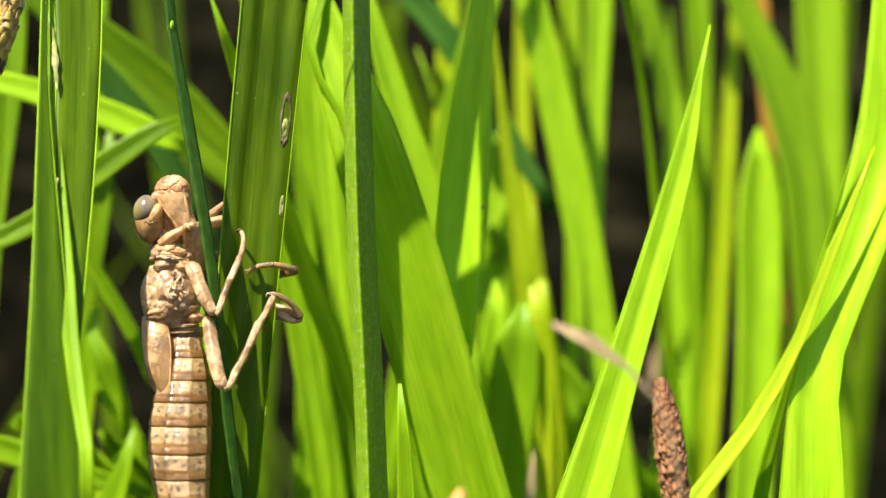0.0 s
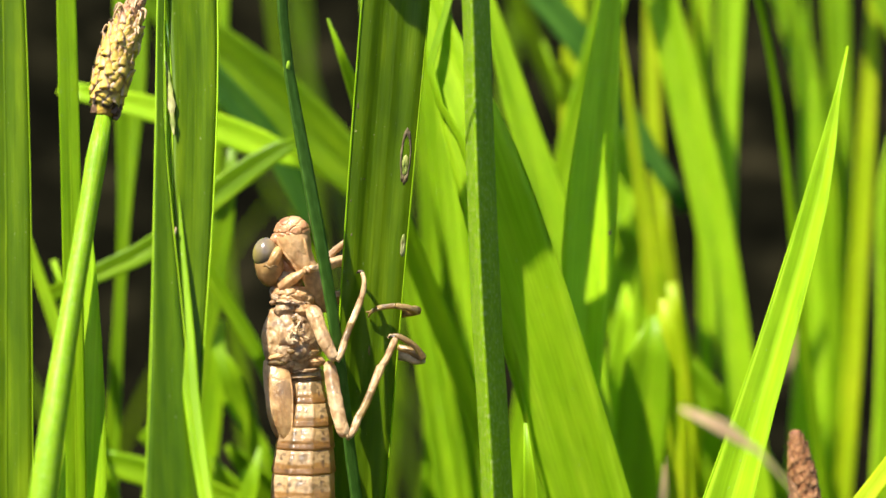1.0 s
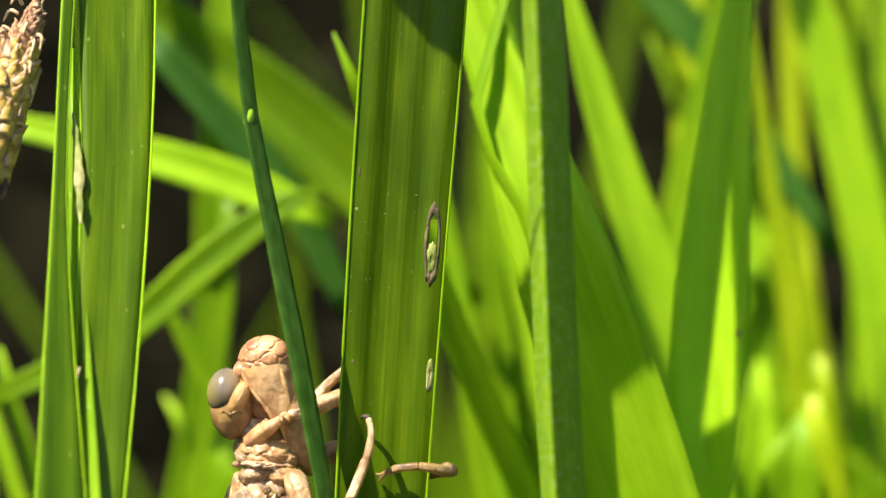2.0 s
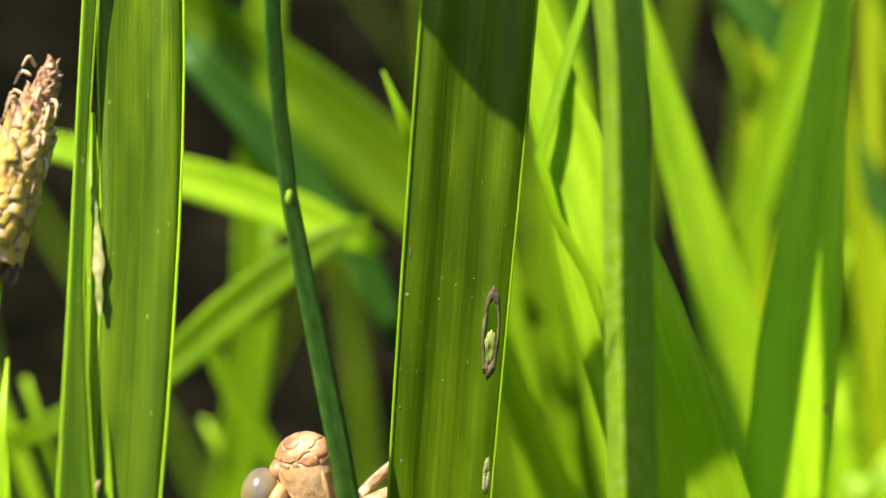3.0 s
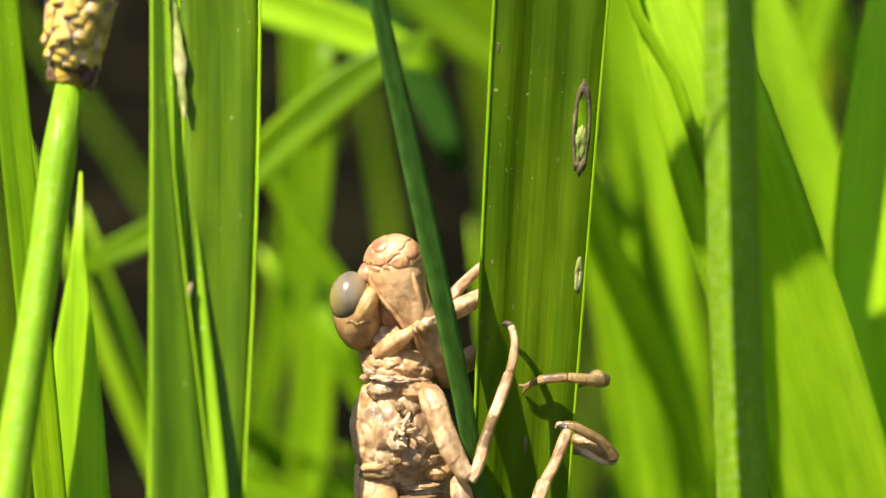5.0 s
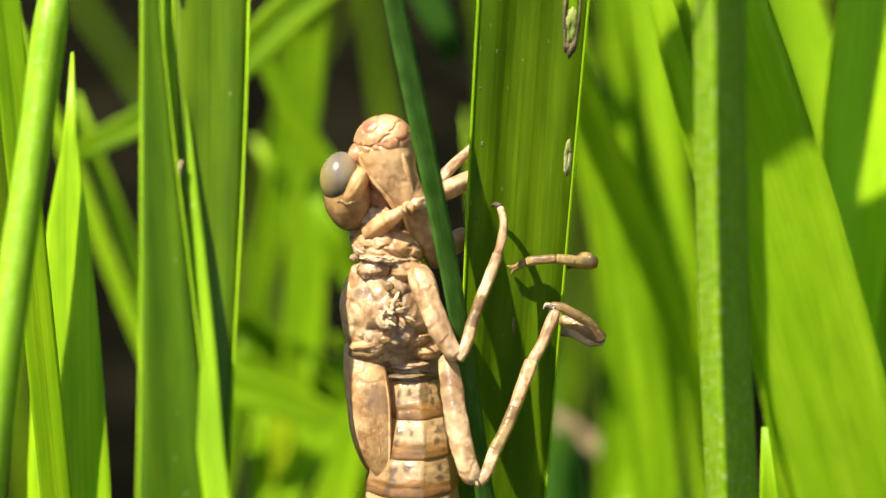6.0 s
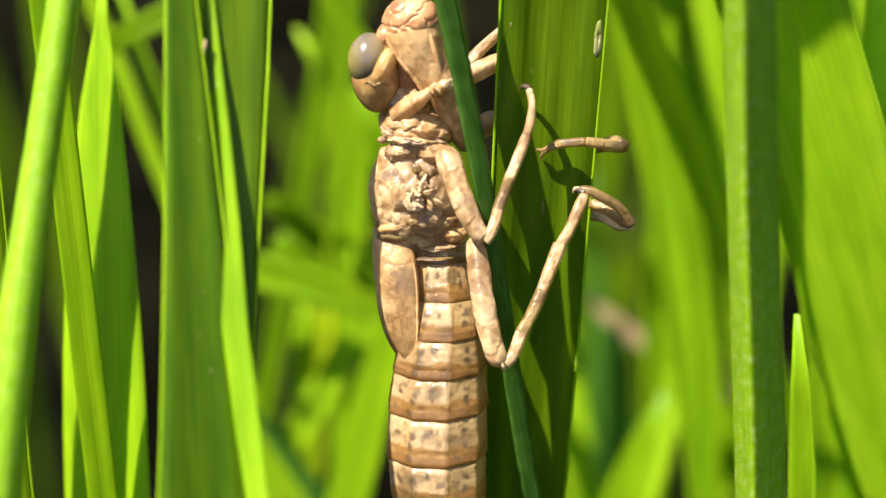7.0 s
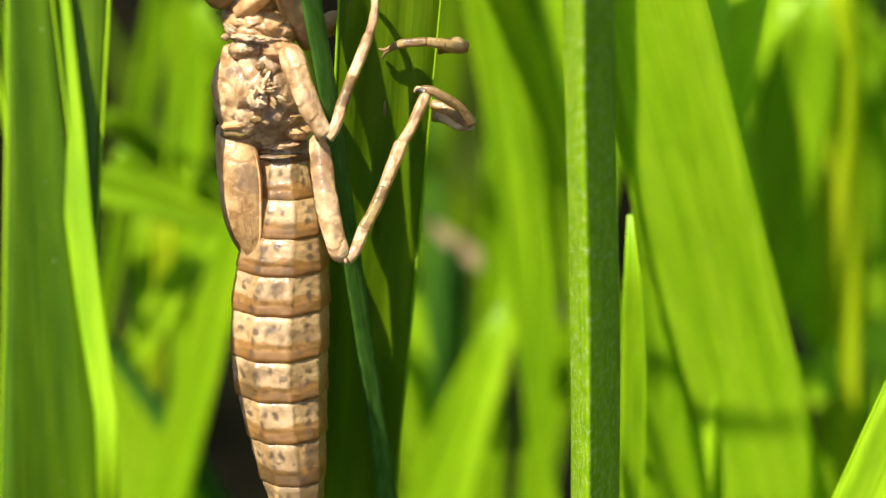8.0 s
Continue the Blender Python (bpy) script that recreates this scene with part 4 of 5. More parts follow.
    links.new(noise_at(nodes, links, pos, 430, 4.0), low_dark.inputs[0])
    links.new(low_end.outputs[0], low_dark.inputs[1])
    col = mixed(nodes, links, "MIX", ramp(nodes, links, low_dark.outputs[0], ((0.585, (0, 0, 0)), (0.68, (0.72, 0.72, 0.72)))), col, (0.11, 0.072, 0.034))
    s = noise_at(nodes, links, pos, 1150, 2.0)
    col = mixed(nodes, links, "MIX", ramp(nodes, links, s, ((0.62, (0, 0, 0)), (0.69, (0.55, 0.55, 0.55)))), col, (0.05, 0.04, 0.03))
    col = mixed(nodes, links, "MULTIPLY", 1.0, col, ramp(nodes, links, rnd, ((0.0, (0.74, 0.70, 0.64)), (0.5, (0.95, 0.93, 0.90)), (1.0, (1.06, 1.04, 1.02)))))
    links.new(col, b.inputs["Base Color"])
    b.inputs["Roughness"].default_value = 0.3
    add = nodes.new("ShaderNodeMath")
    add.operation = "MULTIPLY_ADD"
    links.new(n, add.inputs[0])
    add.inputs[1].default_value = 1.0
    links.new(fine, add.inputs[2])
    bumped(nodes, links, b, add.outputs[0], 0.55, 0.0001)
    t = nodes.new("ShaderNodeBsdfTranslucent")
    t.inputs[0].default_value = (0.84, 0.56, 0.24, 1)
    mx = nodes.new("ShaderNodeMixShader")
    mx.inputs[0].default_value = 0.3
    links.new(b.outputs[0], mx.inputs[1])
    links.new(t.outputs[0], mx.inputs[2])
    links.new(mx.outputs[0], nodes["Material Output"].inputs[0])
    return m


def eye_material():
    m, nodes, links, b = material("empty_eye")
    pos = nodes.new("ShaderNodeTexCoord").outputs["Object"]
    n = noise_at(nodes, links, pos, 260, 3.0)
    sep = nodes.new("ShaderNodeSeparateXYZ")
    links.new(pos, sep.inputs[0])
    across = nodes.new("ShaderNodeMapRange")
    links.new(sep.outputs[0], across.inputs[0])
    across.inputs[1].default_value, across.inputs[2].default_value = -0.0111, -0.0082
    cornea = ramp(nodes, links, across.outputs[0], ((0.0, (0.30, 0.25, 0.055)), (0.3, (0.17, 0.135, 0.05)), (0.65, (0.11, 0.085, 0.055)), (1.0, (0.22, 0.16, 0.08))))
    links.new(mixed(nodes, links, "MULTIPLY", 0.5, cornea, ramp(nodes, links, n, ((0.35, (0.7, 0.7, 0.7)), (0.65, (1.2, 1.2, 1.2))))), b.inputs["Base Color"])
    b.inputs["Roughness"].default_value = 0.24
    b.inputs["Specular IOR Level"].default_value = 0.7
    b.inputs["Specular Tint"].default_value = (0.95, 0.88, 1.0, 1)
    return m


TAN = skin_material("tan_skin", (0.36, 0.205, 0.085), (0.57, 0.35, 0.155), (0.72, 0.48, 0.25), 0.12, 0.40, 0.3, 0.4, 0.8, 0.25)
AMBER = skin_material("amber_skin", (0.33, 0.19, 0.06), (0.50, 0.31, 0.12), (0.66, 0.45, 0.21), 0.1, 0.26, 0.38, 0.3, 0.7)
RUSTY = skin_material("rusty_skin", (0.30, 0.13, 0.06), (0.53, 0.28, 0.14), (0.72, 0.46, 0.26), 0.1, 0.32, 0.22, 0.5, 0.9)
ROUGH = skin_material("wrinkled_skin", (0.30, 0.20, 0.11), (0.62, 0.44, 0.235), (0.84, 0.64, 0.41), 0.6, 0.34, 0.36, 0.7, 0.75, 0.35)
PALE = skin_material("pale_skin", (0.32, 0.21, 0.11), (0.58, 0.40, 0.22), (0.76, 0.57, 0.36), 0.5, 0.44, 0.22, 0.9, 1.0, 0.35)
CASE = skin_material("wing_case_skin", (0.27, 0.165, 0.065), (0.50, 0.33, 0.145), (0.68, 0.49, 0.26), 0.45, 0.34, 0.38, 0.5, 0.8, 0.15)
LEG = skin_material("leg_skin", (0.27, 0.165, 0.08), (0.53, 0.36, 0.19), (0.72, 0.535, 0.33), 0.35, 0.34, 0.22, 0.6, 0.9)
DUSKY = skin_material("dusky_leg_skin", (0.10, 0.06, 0.03), (0.24, 0.16, 0.06), (0.38, 0.28, 0.12), 0.3, 0.32, 0.2)
STRAW = skin_material("frayed_thread", (0.54, 0.38, 0.21), (0.70, 0.52, 0.31), (0.80, 0.64, 0.42), 0.0, 0.6, 0.2)
CLAW = skin_material("dark_claw", (0.03, 0.02, 0.015), (0.06, 0.04, 0.03), (0.1, 0.07, 0.05), 0.0, 0.35, 0.0)
ABDOMEN = segment_material()
EYE = eye_material()

skin = tagged(new("dragonfly_exuvia"), "pale brown empty dragonfly larva skin clinging to a reed leaf", "insect skin")
skin.location = (0.00017, 0.00012, 0.29962)
skin.rotation_euler = (radians(-5.0), radians(-0.57), radians(0.25))
cam.data.dof.focus_object = skin


def blob(centre, radii, lean=0.0, rough=0.0, seed=0, level=4, freq=1.0, cells=0.0, groove=0.07, wrinkle=0.0, plates=(), gap=0.10):
    """A lumpy rounded body, in millimetres; lean: degrees in the picture's plane; cells: how many plates its skin is broken into,
    with grooves between them; wrinkle: fine creases; plates: x, z and lift of the middle of each plate on its front."""
    bm = bmesh.new()
    bmesh.ops.create_icosphere(bm, subdivisions=level, radius=1.0)
    turn = Matrix.Rotation(radians(lean), 3, "Y")
    shift = Vector((seed * 7.1, seed * 1.7, 0))
    for v in bm.verts:
        d = v.co.copy()
        k = 1 + rough * (noise.noise(d * 1.6 * freq + shift) + 0.6 * noise.noise(d * 4.2 * freq + shift))
        if cells:
            q = d * cells + 0.35 * noise.noise_vector(d * 3.0 + shift) + shift
            near = noise.voronoi(q)[0]
            gap = min(1.0, (near[1] - near[0]) / 0.17)
            k += groove * (0.6 * gap ** 0.5 - 0.55) + groove * 0.5 * noise.noise(Vector((near[0] * 2, seed, 0)))
        if plates and d.y < 0.25:
            jog = 0.13 * noise.noise_vector(d * 3.0 + shift) + 0.05 * noise.noise_vector(d * 9.0 + shift)
            near = sorted((math.hypot(d.x + jog.x - px, d.z + jog.z - pz), lift) for px, pz, lift in plates)
            open_by = min(1.0, (near[1][0] - near[0][0]) / gap)
            fade = min(1.0, (0.25 - d.y) * 2.5)
            k += fade * (groove * (open_by ** 0.6 - 1) + near[0][1] * min(1.0, (near[1][0] - near[0][0]) / (gap * 2.5)))
        if wrinkle:
            k += wrinkle * (abs(noise.noise(Vector((d.x * 5, d.y * 5, d.z * 13)) + shift)) - 0.2) + wrinkle * 0.4 * noise.noise(d * 17 + shift)
        v.co = (turn @ Vector((d.x * radii[0], d.y * radii[1], d.z * radii[2])) * k + Vector(centre)) / 1000
    return bm


def limb(rows, sides=12, flat=1.0, knobs=0.10, n=None, ridge=0.0, facets=None):
    """A round or flattened limb along rows of x, y, z, radius in millimetres."""
    line, far = spline([tuple(v / 1000 for v in r) for r in rows], n or max(10, 5 * len(rows)))
    for i in range(len(line)):
        line[i, 3] *= 1 + knobs * noise.noise((far[i] * 900, rows[0][0], rows[0][2]))
    line[0, 3] *= 0.6
    line[-1, 3] *= 0.6
    return tube([tuple(r) for r in line], sides, flat, ridge=ridge, poly=facets)


def build_skin():
    # head
    head = part("head", blob((-6.58, 2.30, 8.68), (2.5, 2.4, 3.1), -8, 0.07, 1, 5, 1.6, 1.3, 0.06, 0.05), RUSTY, skin)
    part("eye_lobe", blob((-8.71, 0.10, 8.22), (1.9, 2.0, 3.05), -3, 0.02, 4, 5, 1, 0, 0, 0.012), AMBER, head)
    part("eye", blob((-9.19, -0.25, 9.41), (1.58, 1.95, 2.05), 8, 0.0, 2, 5), EYE, head, "glossy grey-olive empty compound eye")
    part("eye_rim", blob((-8.05, -0.62, 8.73), (0.95, 1.6, 1.75), 26, 0.04, 3, 5, 1, 0, 0, 0.015), AMBER, head)
    part("eye_crease", limb([(-9.91, -1.00, 7.79, 0.07), (-9.44, -1.55, 7.59, 0.10), (-8.98, -1.85, 7.88, 0.11), (-8.55, -1.95, 7.59, 0.11), (-8.02, -1.95, 7.85, 0.09), (-7.44, -1.60, 7.60, 0.06)], 8), DUSKY, head)
    part("face", blob((-5.80, 0.40, 12.20), (2.34, 2.05, 2.02), -10, 0.02, 5, 6, 1.2, 0, 0.10, 0.006,
                      ((-0.30, 0.80, 0.02), (0.33, 0.78, 0.02), (-0.83, 0.48, 0.0), (-0.42, 0.26, 0.03), (0.0, 0.36, 0.035), (0.24, -0.02, 0.02), (0.66, 0.30, 0.0),
                       (-0.95, -0.25, 0.0), (-0.60, -0.24, 0.03), (-0.18, -0.34, 0.01), (0.78, -0.25, 0.0)), 0.13), RUSTY, head)
    part("brow", blob((-7.75, 0.35, 11.20), (0.85, 1.2, 1.0), 30, 0.05, 6, 4, 1.3, 0, 0.05, 0.02), RUSTY, head)
    mask = part("labial_mask", limb([(-5.93, 0.50, 12.05, 2.31), (-5.67, 0.40, 11.14, 2.31), (-5.07, 0.20, 9.54, 1.97), (-4.20, 0.00, 8.15, 1.49), (-3.42, 0.10, 6.88, 1.32), (-2.82, 0.40, 5.46, 1.24), (-2.18, 1.00, 3.59, 1.07), (-1.61, 1.60, 1.97, 0.63)], 32, 0.9, 0.015, 50), TAN, skin, "smooth tan folded lower lip")
    part("mask_fold", limb([(-4.35, -1.05, 11.54, 0.17), (-4.06, -1.12, 10.59, 0.22), (-3.72, -1.05, 9.34, 0.22), (-3.39, -0.85, 7.98, 0.17), (-3.14, -0.60, 6.94, 0.09)], 10), TAN, mask)
    part("mask_fold", limb([(-7.79, -0.55, 11.45, 0.22), (-7.19, -0.70, 10.33, 0.30), (-6.33, -0.85, 9.13, 0.30), (-5.48, -0.85, 7.98, 0.26), (-4.89, -0.70, 6.88, 0.17)], 12), TAN, mask)
    # neck and prothorax
    neck = part("neck", blob((-6.30, 1.20, 5.74), (2.0, 2.4, 1.6), 15, 0.10, 21, 5, 1.5, 1.3, 0.1, 0.04), ROUGH, skin)
    pro = part("prothorax", blob((-5.61, 1.20, 3.82), (3.05, 3.0, 1.9), 14, 0.05, 22, 6, 1.6, 0, 0.06, 0.012,
                                 ((-0.7, 0.2, 0.03), (-0.25, 0.45, 0.05), (-0.15, -0.25, 0.02), (0.3, 0.2, 0.04), (0.4, -0.5, 0.0), (-0.75, -0.5, 0.0), (0.8, 0.1, 0.0)), 0.16), TAN, skin)
    part("spiracle", blob((-8.14, -0.60, 3.12), (0.42, 0.5, 0.30), 0, 0.1, 23, 4), PALE, pro)
    part("collar", blob((-5.69, -0.20, 3.16), (2.5, 1.9, 0.62), 6, 0.12, 26, 5, 2.2, 0, 0.05, 0.03), PALE, pro)
    part("collar", blob((-7.46, 0.00, 3.65), (1.0, 1.4, 0.7), 35, 0.12, 27, 5, 2.0, 0, 0.05, 0.03), ROUGH, pro)
    # thorax and its plates
    thorax = part("thorax", blob((-5.59, 1.30, -1.67), (3.95, 3.7, 4.9), -3, 0.03, 24, 6, 1.3, 0, 0.035, 0.012,
                                 ((-0.22, 0.09, 0.05), (-0.15, 0.70, 0.05), (0.32, 0.66, 0.05), (-0.68, 0.45, 0.01), (-0.72, 0.10, 0.02), (-0.75, -0.25, 0.01), (-0.25, -0.38, 0.03),
                                  (0.17, 0.02, -0.2), (0.45, 0.15, 0.02), (0.30, -0.48, 0.02), (-0.2, -0.72, 0.0), (0.15, -0.78, 0.02), (0.5, -0.8, 0.0), (0.1, 0.33, 0.0)), 0.09),
                  ROUGH, skin, "mottled brown wrinkled thorax")
    for k, (c, r, a, mt) in enumerate((((-6.19, -0.95, -0.39), (1.7, 1.0, 1.95), 8, CASE), ((-6.52, -0.60, 2.35), (1.5, 1.3, 0.95), -14, PALE), ((-4.14, -0.70, 2.19), (1.5, 1.3, 1.0), 12, TAN),
                                       ((-6.21, -0.60, -4.15), (2.6, 1.2, 0.85), -10, DUSKY), ((-6.41, -0.90, -3.45), (2.3, 1.2, 0.6), -14, TAN), ((-7.85, 0.50, 0.41), (0.9, 1.4, 2.0), -8, CASE),
                                       ((-8.07, 0.20, -3.22), (0.7, 1.2, 1.5), 6, ROUGH), ((-3.64, -0.50, -0.70), (0.8, 1.2, 1.6), -14, PALE), ((-3.74, -0.70, -3.51), (1.7, 1.0, 0.7), -18, CASE),
                                       ((-4.45, -1.40, -0.36), (0.5, 0.8, 0.4), 10, DUSKY), ((-4.90, -1.90, 0.69), (0.45, 0.5, 0.35), 20, DUSKY), ((-3.77, -0.30, -5.50), (1.9, 1.2, 0.35), -6, PALE), ((-4.22, -0.30, -6.35), (1.9, 1.2, 0.25), -4, DUSKY),
                                       ((-2.64, -0.30, -4.38), (1.2, 1.2, 0.8), 0, TAN))):
        part("thorax_plate", blob(c, r, a, 0.07, 30 + k, 5, 1.4, 0, 0.06, 0.014), mt, thorax)
    for c, r, a in (((-5.35, -2.20, 1.15), (0.36, 0.2, 0.42), 15), ((-5.75, -2.55, -3.05), (0.52, 0.2, 0.34), 0), ((-7.85, -0.95, -3.35), (0.40, 0.25, 0.46), 0),
                    ((-8.85, 0.35, -0.75), (0.34, 0.3, 0.45), -10), ((-7.35, -0.35, 4.15), (0.55, 0.4, 0.28), -20), ((-4.20, -1.75, -2.85), (0.40, 0.3, 0.55), 25), ((-8.30, -0.30, -1.95), (0.25, 0.25, 0.4), 0)):
        part("dark_spot", blob(c, r, a, 0.25, 40, 3, 2), DUSKY, thorax, "dark blotch in the skin")
    rnd = random.Random(4)
    ctr = Vector((-5.07, -2.60, -0.66))
    for k in range(17):
        a0 = rnd.uniform(0, 6.28)
        st = ctr + Vector((rnd.uniform(-0.8, 0.9), rnd.uniform(-0.2, 0.3), rnd.uniform(-1.0, 1.1)))
        ln = rnd.uniform(0.5, 1.25)
        en = st + Vector((math.cos(a0) * ln, rnd.uniform(-0.6, 0.1), math.sin(a0) * ln))
        md = (st + en) / 2 + Vector((rnd.uniform(-0.08, 0.08), -0.08, rnd.uniform(-0.08, 0.08)))
        part("frayed_thread", limb([(*st, 0.15), (*md, 0.16), (*en, 0.10)], 8, 0.4, 0.25), STRAW, thorax)
    part("torn_flap", blob((-5.60, -2.60, -1.48), (0.75, 0.2, 0.85), 20, 0.3, 50, 3, 2), STRAW, thorax)
    # wing cases
    for nm, dx, dy, mt in (("wing_case", 0.0, 0.0, CASE), ("wing_case", -0.55, 1.5, CASE)):
        rows = [(-7.97, 0.00, -3.58, 0.80), (-7.60, -0.50, -4.83, 1.25), (-7.20, -1.34, -6.46, 1.52), (-6.93, -2.00, -8.15, 1.55), (-6.77, -2.53, -10.10, 1.46), (-6.57, -2.77, -11.66, 1.24), (-6.34, -2.93, -12.93, 0.89), (-6.16, -2.98, -13.77, 0.54), (-6.07, -3.01, -14.23, 0.23)]
        case = part(nm, limb([(x + dx, y + dy, z + dx * 0.8, r) for x, y, z, r in rows], 32, 0.40, 0.025, 50), mt, skin, "brown wrinkled wing case")
        for u in (-0.5, -0.1, 0.3):
            part("case_vein", limb([(x + dx + u * r, y + dy - 0.385 * r * math.sqrt(1 - u * u), z + dx * 0.8, 0.045) for x, y, z, r in rows[1:-2]], 6), mt, case)
        part("case_seam", limb([(x + dx + 0.9 * r, y + dy - 0.18 * r, z + dx * 0.8, 0.10) for x, y, z, r in rows[1:-1]], 8), TAN, case)
    # abdomen, ring by ring
    prof = [(-3.77, 1.19, -5.87, 2.34), (-3.75, 0.63, -7.93, 2.43), (-3.61, -0.07, -10.48, 2.99), (-3.81, -0.93, -13.89, 3.62), (-4.01, -1.77, -17.13, 3.99), (-4.07, -2.58, -19.88, 4.09), (-4.02, -3.69, -23.54, 3.95), (-3.65, -4.54, -26.27, 3.58), (-3.18, -5.55, -29.44, 3.06), (-2.66, -6.59, -32.62, 2.44), (-2.24, -7.00, -35.00, 1.80), (-1.92, -7.06, -36.65, 1.15), (-1.74, -7.11, -37.87, 0.57)]
    line, far = spline(prof, 240)
    zs = [-5.53, -6.82, -9.62, -12.49, -15.29, -18.31, -21.80, -24.96, -28.27, -31.66, -34.44, -36.38]
    for k in range(len(zs) - 1):
        z0, z1 = zs[k], zs[k + 1]
        bm = bmesh.new()
        uvl = bm.loops.layers.uv.new("UVMap")
        rings, ns = [], 96
        for i in range(17):
            s = i / 16
            z = z0 + (z1 - z0) * (s * 1.06 - 0.02)
            at = int(np.argmin(np.abs(line[:, 2] - z)))
            cx, cy, r = line[at, 0], line[at, 1], line[at, 3]
            sw = 0.925 if i == 0 else 0.94 if i == 16 else 0.97 + 0.045 * s ** 1.3
            ring = []
            for j in range(ns):
                an = 2 * math.pi * j / ns
                # flat plates meeting in low ridges
                pl = math.cos(math.pi / 9) / math.cos((an - 0.108) % (2 * math.pi / 9) - math.pi / 9)
                rr = r * sw * (0.05 + 0.97 * pl) * (1 + 0.022 * noise.noise((an * 3, k * 5.0, s * 4)) + 0.018 * noise.noise((an * 9, k * 5.0, s * 11)))
                if 0.1 < s < 0.64 and 0.675 < j / ns < 0.795:
                    rr *= 1.05 if abs(j / ns - 0.732) > 0.006 else 1.03
                elif 0.12 < s < 0.64 and 0.60 < j / ns < 0.672:
                    rr *= 1.02
                ring.append((bm.verts.new(Vector((cx + math.cos(an) * rr, cy + math.sin(an) * rr * 0.9, z)) / 1000), j / ns, s))
            rings.append(ring)
        for a, b in zip(rings, rings[1:]):
            for j in range(ns):
                q = (a[j], a[(j + 1) % ns], b[(j + 1) % ns], b[j])
                f = bm.faces.new([v[0] for v in q])
                for n, (lp, v) in enumerate(zip(f.loops, q)):
                    lp[uvl].uv = (v[1] if not (j == ns - 1 and n in (1, 2)) else 1.0, v[2])
        bm.faces.new([v[0] for v in rings[0]])
        bm.faces.new([v[0] for v in rings[-1]])
        bmesh.ops.recalc_face_normals(bm, faces=bm.faces)
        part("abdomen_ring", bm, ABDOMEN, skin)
    for dx in (-0.35, 0.05, 0.4):
        b0 = Vector((-1.78, -7.09, -37.53))
        part("tail_spine", limb([(b0.x + dx, b0.y, b0.z, 0.32), (b0.x + dx * 1.2, b0.y, b0.z - 1.2, 0.22), (b0.x + dx * 1.3, b0.y, b0.z - 2.2, 0.05)], 8), ABDOMEN, skin)

    # legs
    def leg(label, pieces):
        root = None
        for nm, rows, mt, flat in pieces:
            ob = part(nm, limb(rows, 24, flat, 0.08, 30, 0.0, (5, 0.45, 0.6)), mt, root or skin)
            if root is None:
                root = ob
                ob["label"] = label
        return root

    leg("tan near middle leg", (("leg", [(-3.33, -1.40, 2.51, 0.70), (-2.79, -2.20, 1.59, 0.92), (-2.17, -3.00, 0.09, 0.83), (-1.35, -3.70, -1.83, 0.78), (-0.52, -4.10, -3.30, 0.65), (0.00, -4.20, -4.04, 0.52)], LEG, 1.0),
        ("tibia", [(-0.09, -4.20, -4.00, 0.56), (0.35, -4.10, -3.53, 0.43), (1.05, -3.30, -1.73, 0.44)], LEG, 1.0),
        ("tibia", [(0.96, -3.30, -1.91, 0.44), (1.48, -2.80, -0.42, 0.39), (1.83, -2.50, 0.54, 0.39)], DUSKY, 1.0),
        ("tibia", [(1.79, -2.50, 0.40, 0.39), (2.45, -1.90, 1.96, 0.39), (3.10, -1.30, 3.61, 0.39)], LEG, 1.0),
        ("tarsus", [(2.98, -1.30, 3.25, 0.31), (3.41, -0.90, 4.77, 0.31), (3.50, -0.50, 6.12, 0.26), (3.24, -0.10, 7.10, 0.26)], LEG, 1.0),
        ("claw", [(3.33, -0.20, 7.08, 0.22), (2.90, 0.20, 7.22, 0.18), (2.56, 0.60, 7.00, 0.09)], CLAW, 1.0)))
    leg("tan near hind leg", (("leg", [(-0.97, -2.00, -4.41, 0.57), (-0.57, -3.30, -6.07, 0.79), (-0.13, -4.70, -8.69, 0.83), (0.57, -5.60, -11.51, 0.79), (0.96, -5.80, -12.74, 0.74), (1.31, -5.90, -13.49, 0.57)], LEG, 1.0),
        ("tibia", [(1.22, -5.90, -13.44, 0.57), (1.75, -5.80, -13.20, 0.48), (2.89, -5.00, -11.04, 0.44)], LEG, 1.0),
        ("tibia", [(2.80, -5.00, -11.27, 0.44), (3.78, -4.20, -9.47, 0.44), (4.40, -3.50, -8.09, 0.44)], DUSKY, 1.0),
        ("tibia", [(4.32, -3.50, -8.32, 0.44), (5.13, -2.40, -6.37, 0.49), (5.77, -1.60, -4.86, 0.49)], LEG, 1.0),
        ("tarsus", [(5.68, -1.60, -5.09, 0.40), (6.50, -0.90, -3.82, 0.40), (6.96, -0.30, -2.84, 0.40), (7.52, 0.40, -1.69, 0.40), (7.70, 0.60, -1.38, 0.36)], LEG, 1.0),
        ("claw", [(7.56, 0.50, -1.26, 0.27), (7.16, 0.60, -1.10, 0.18), (6.74, 1.00, -1.30, 0.09)], CLAW, 1.0)))
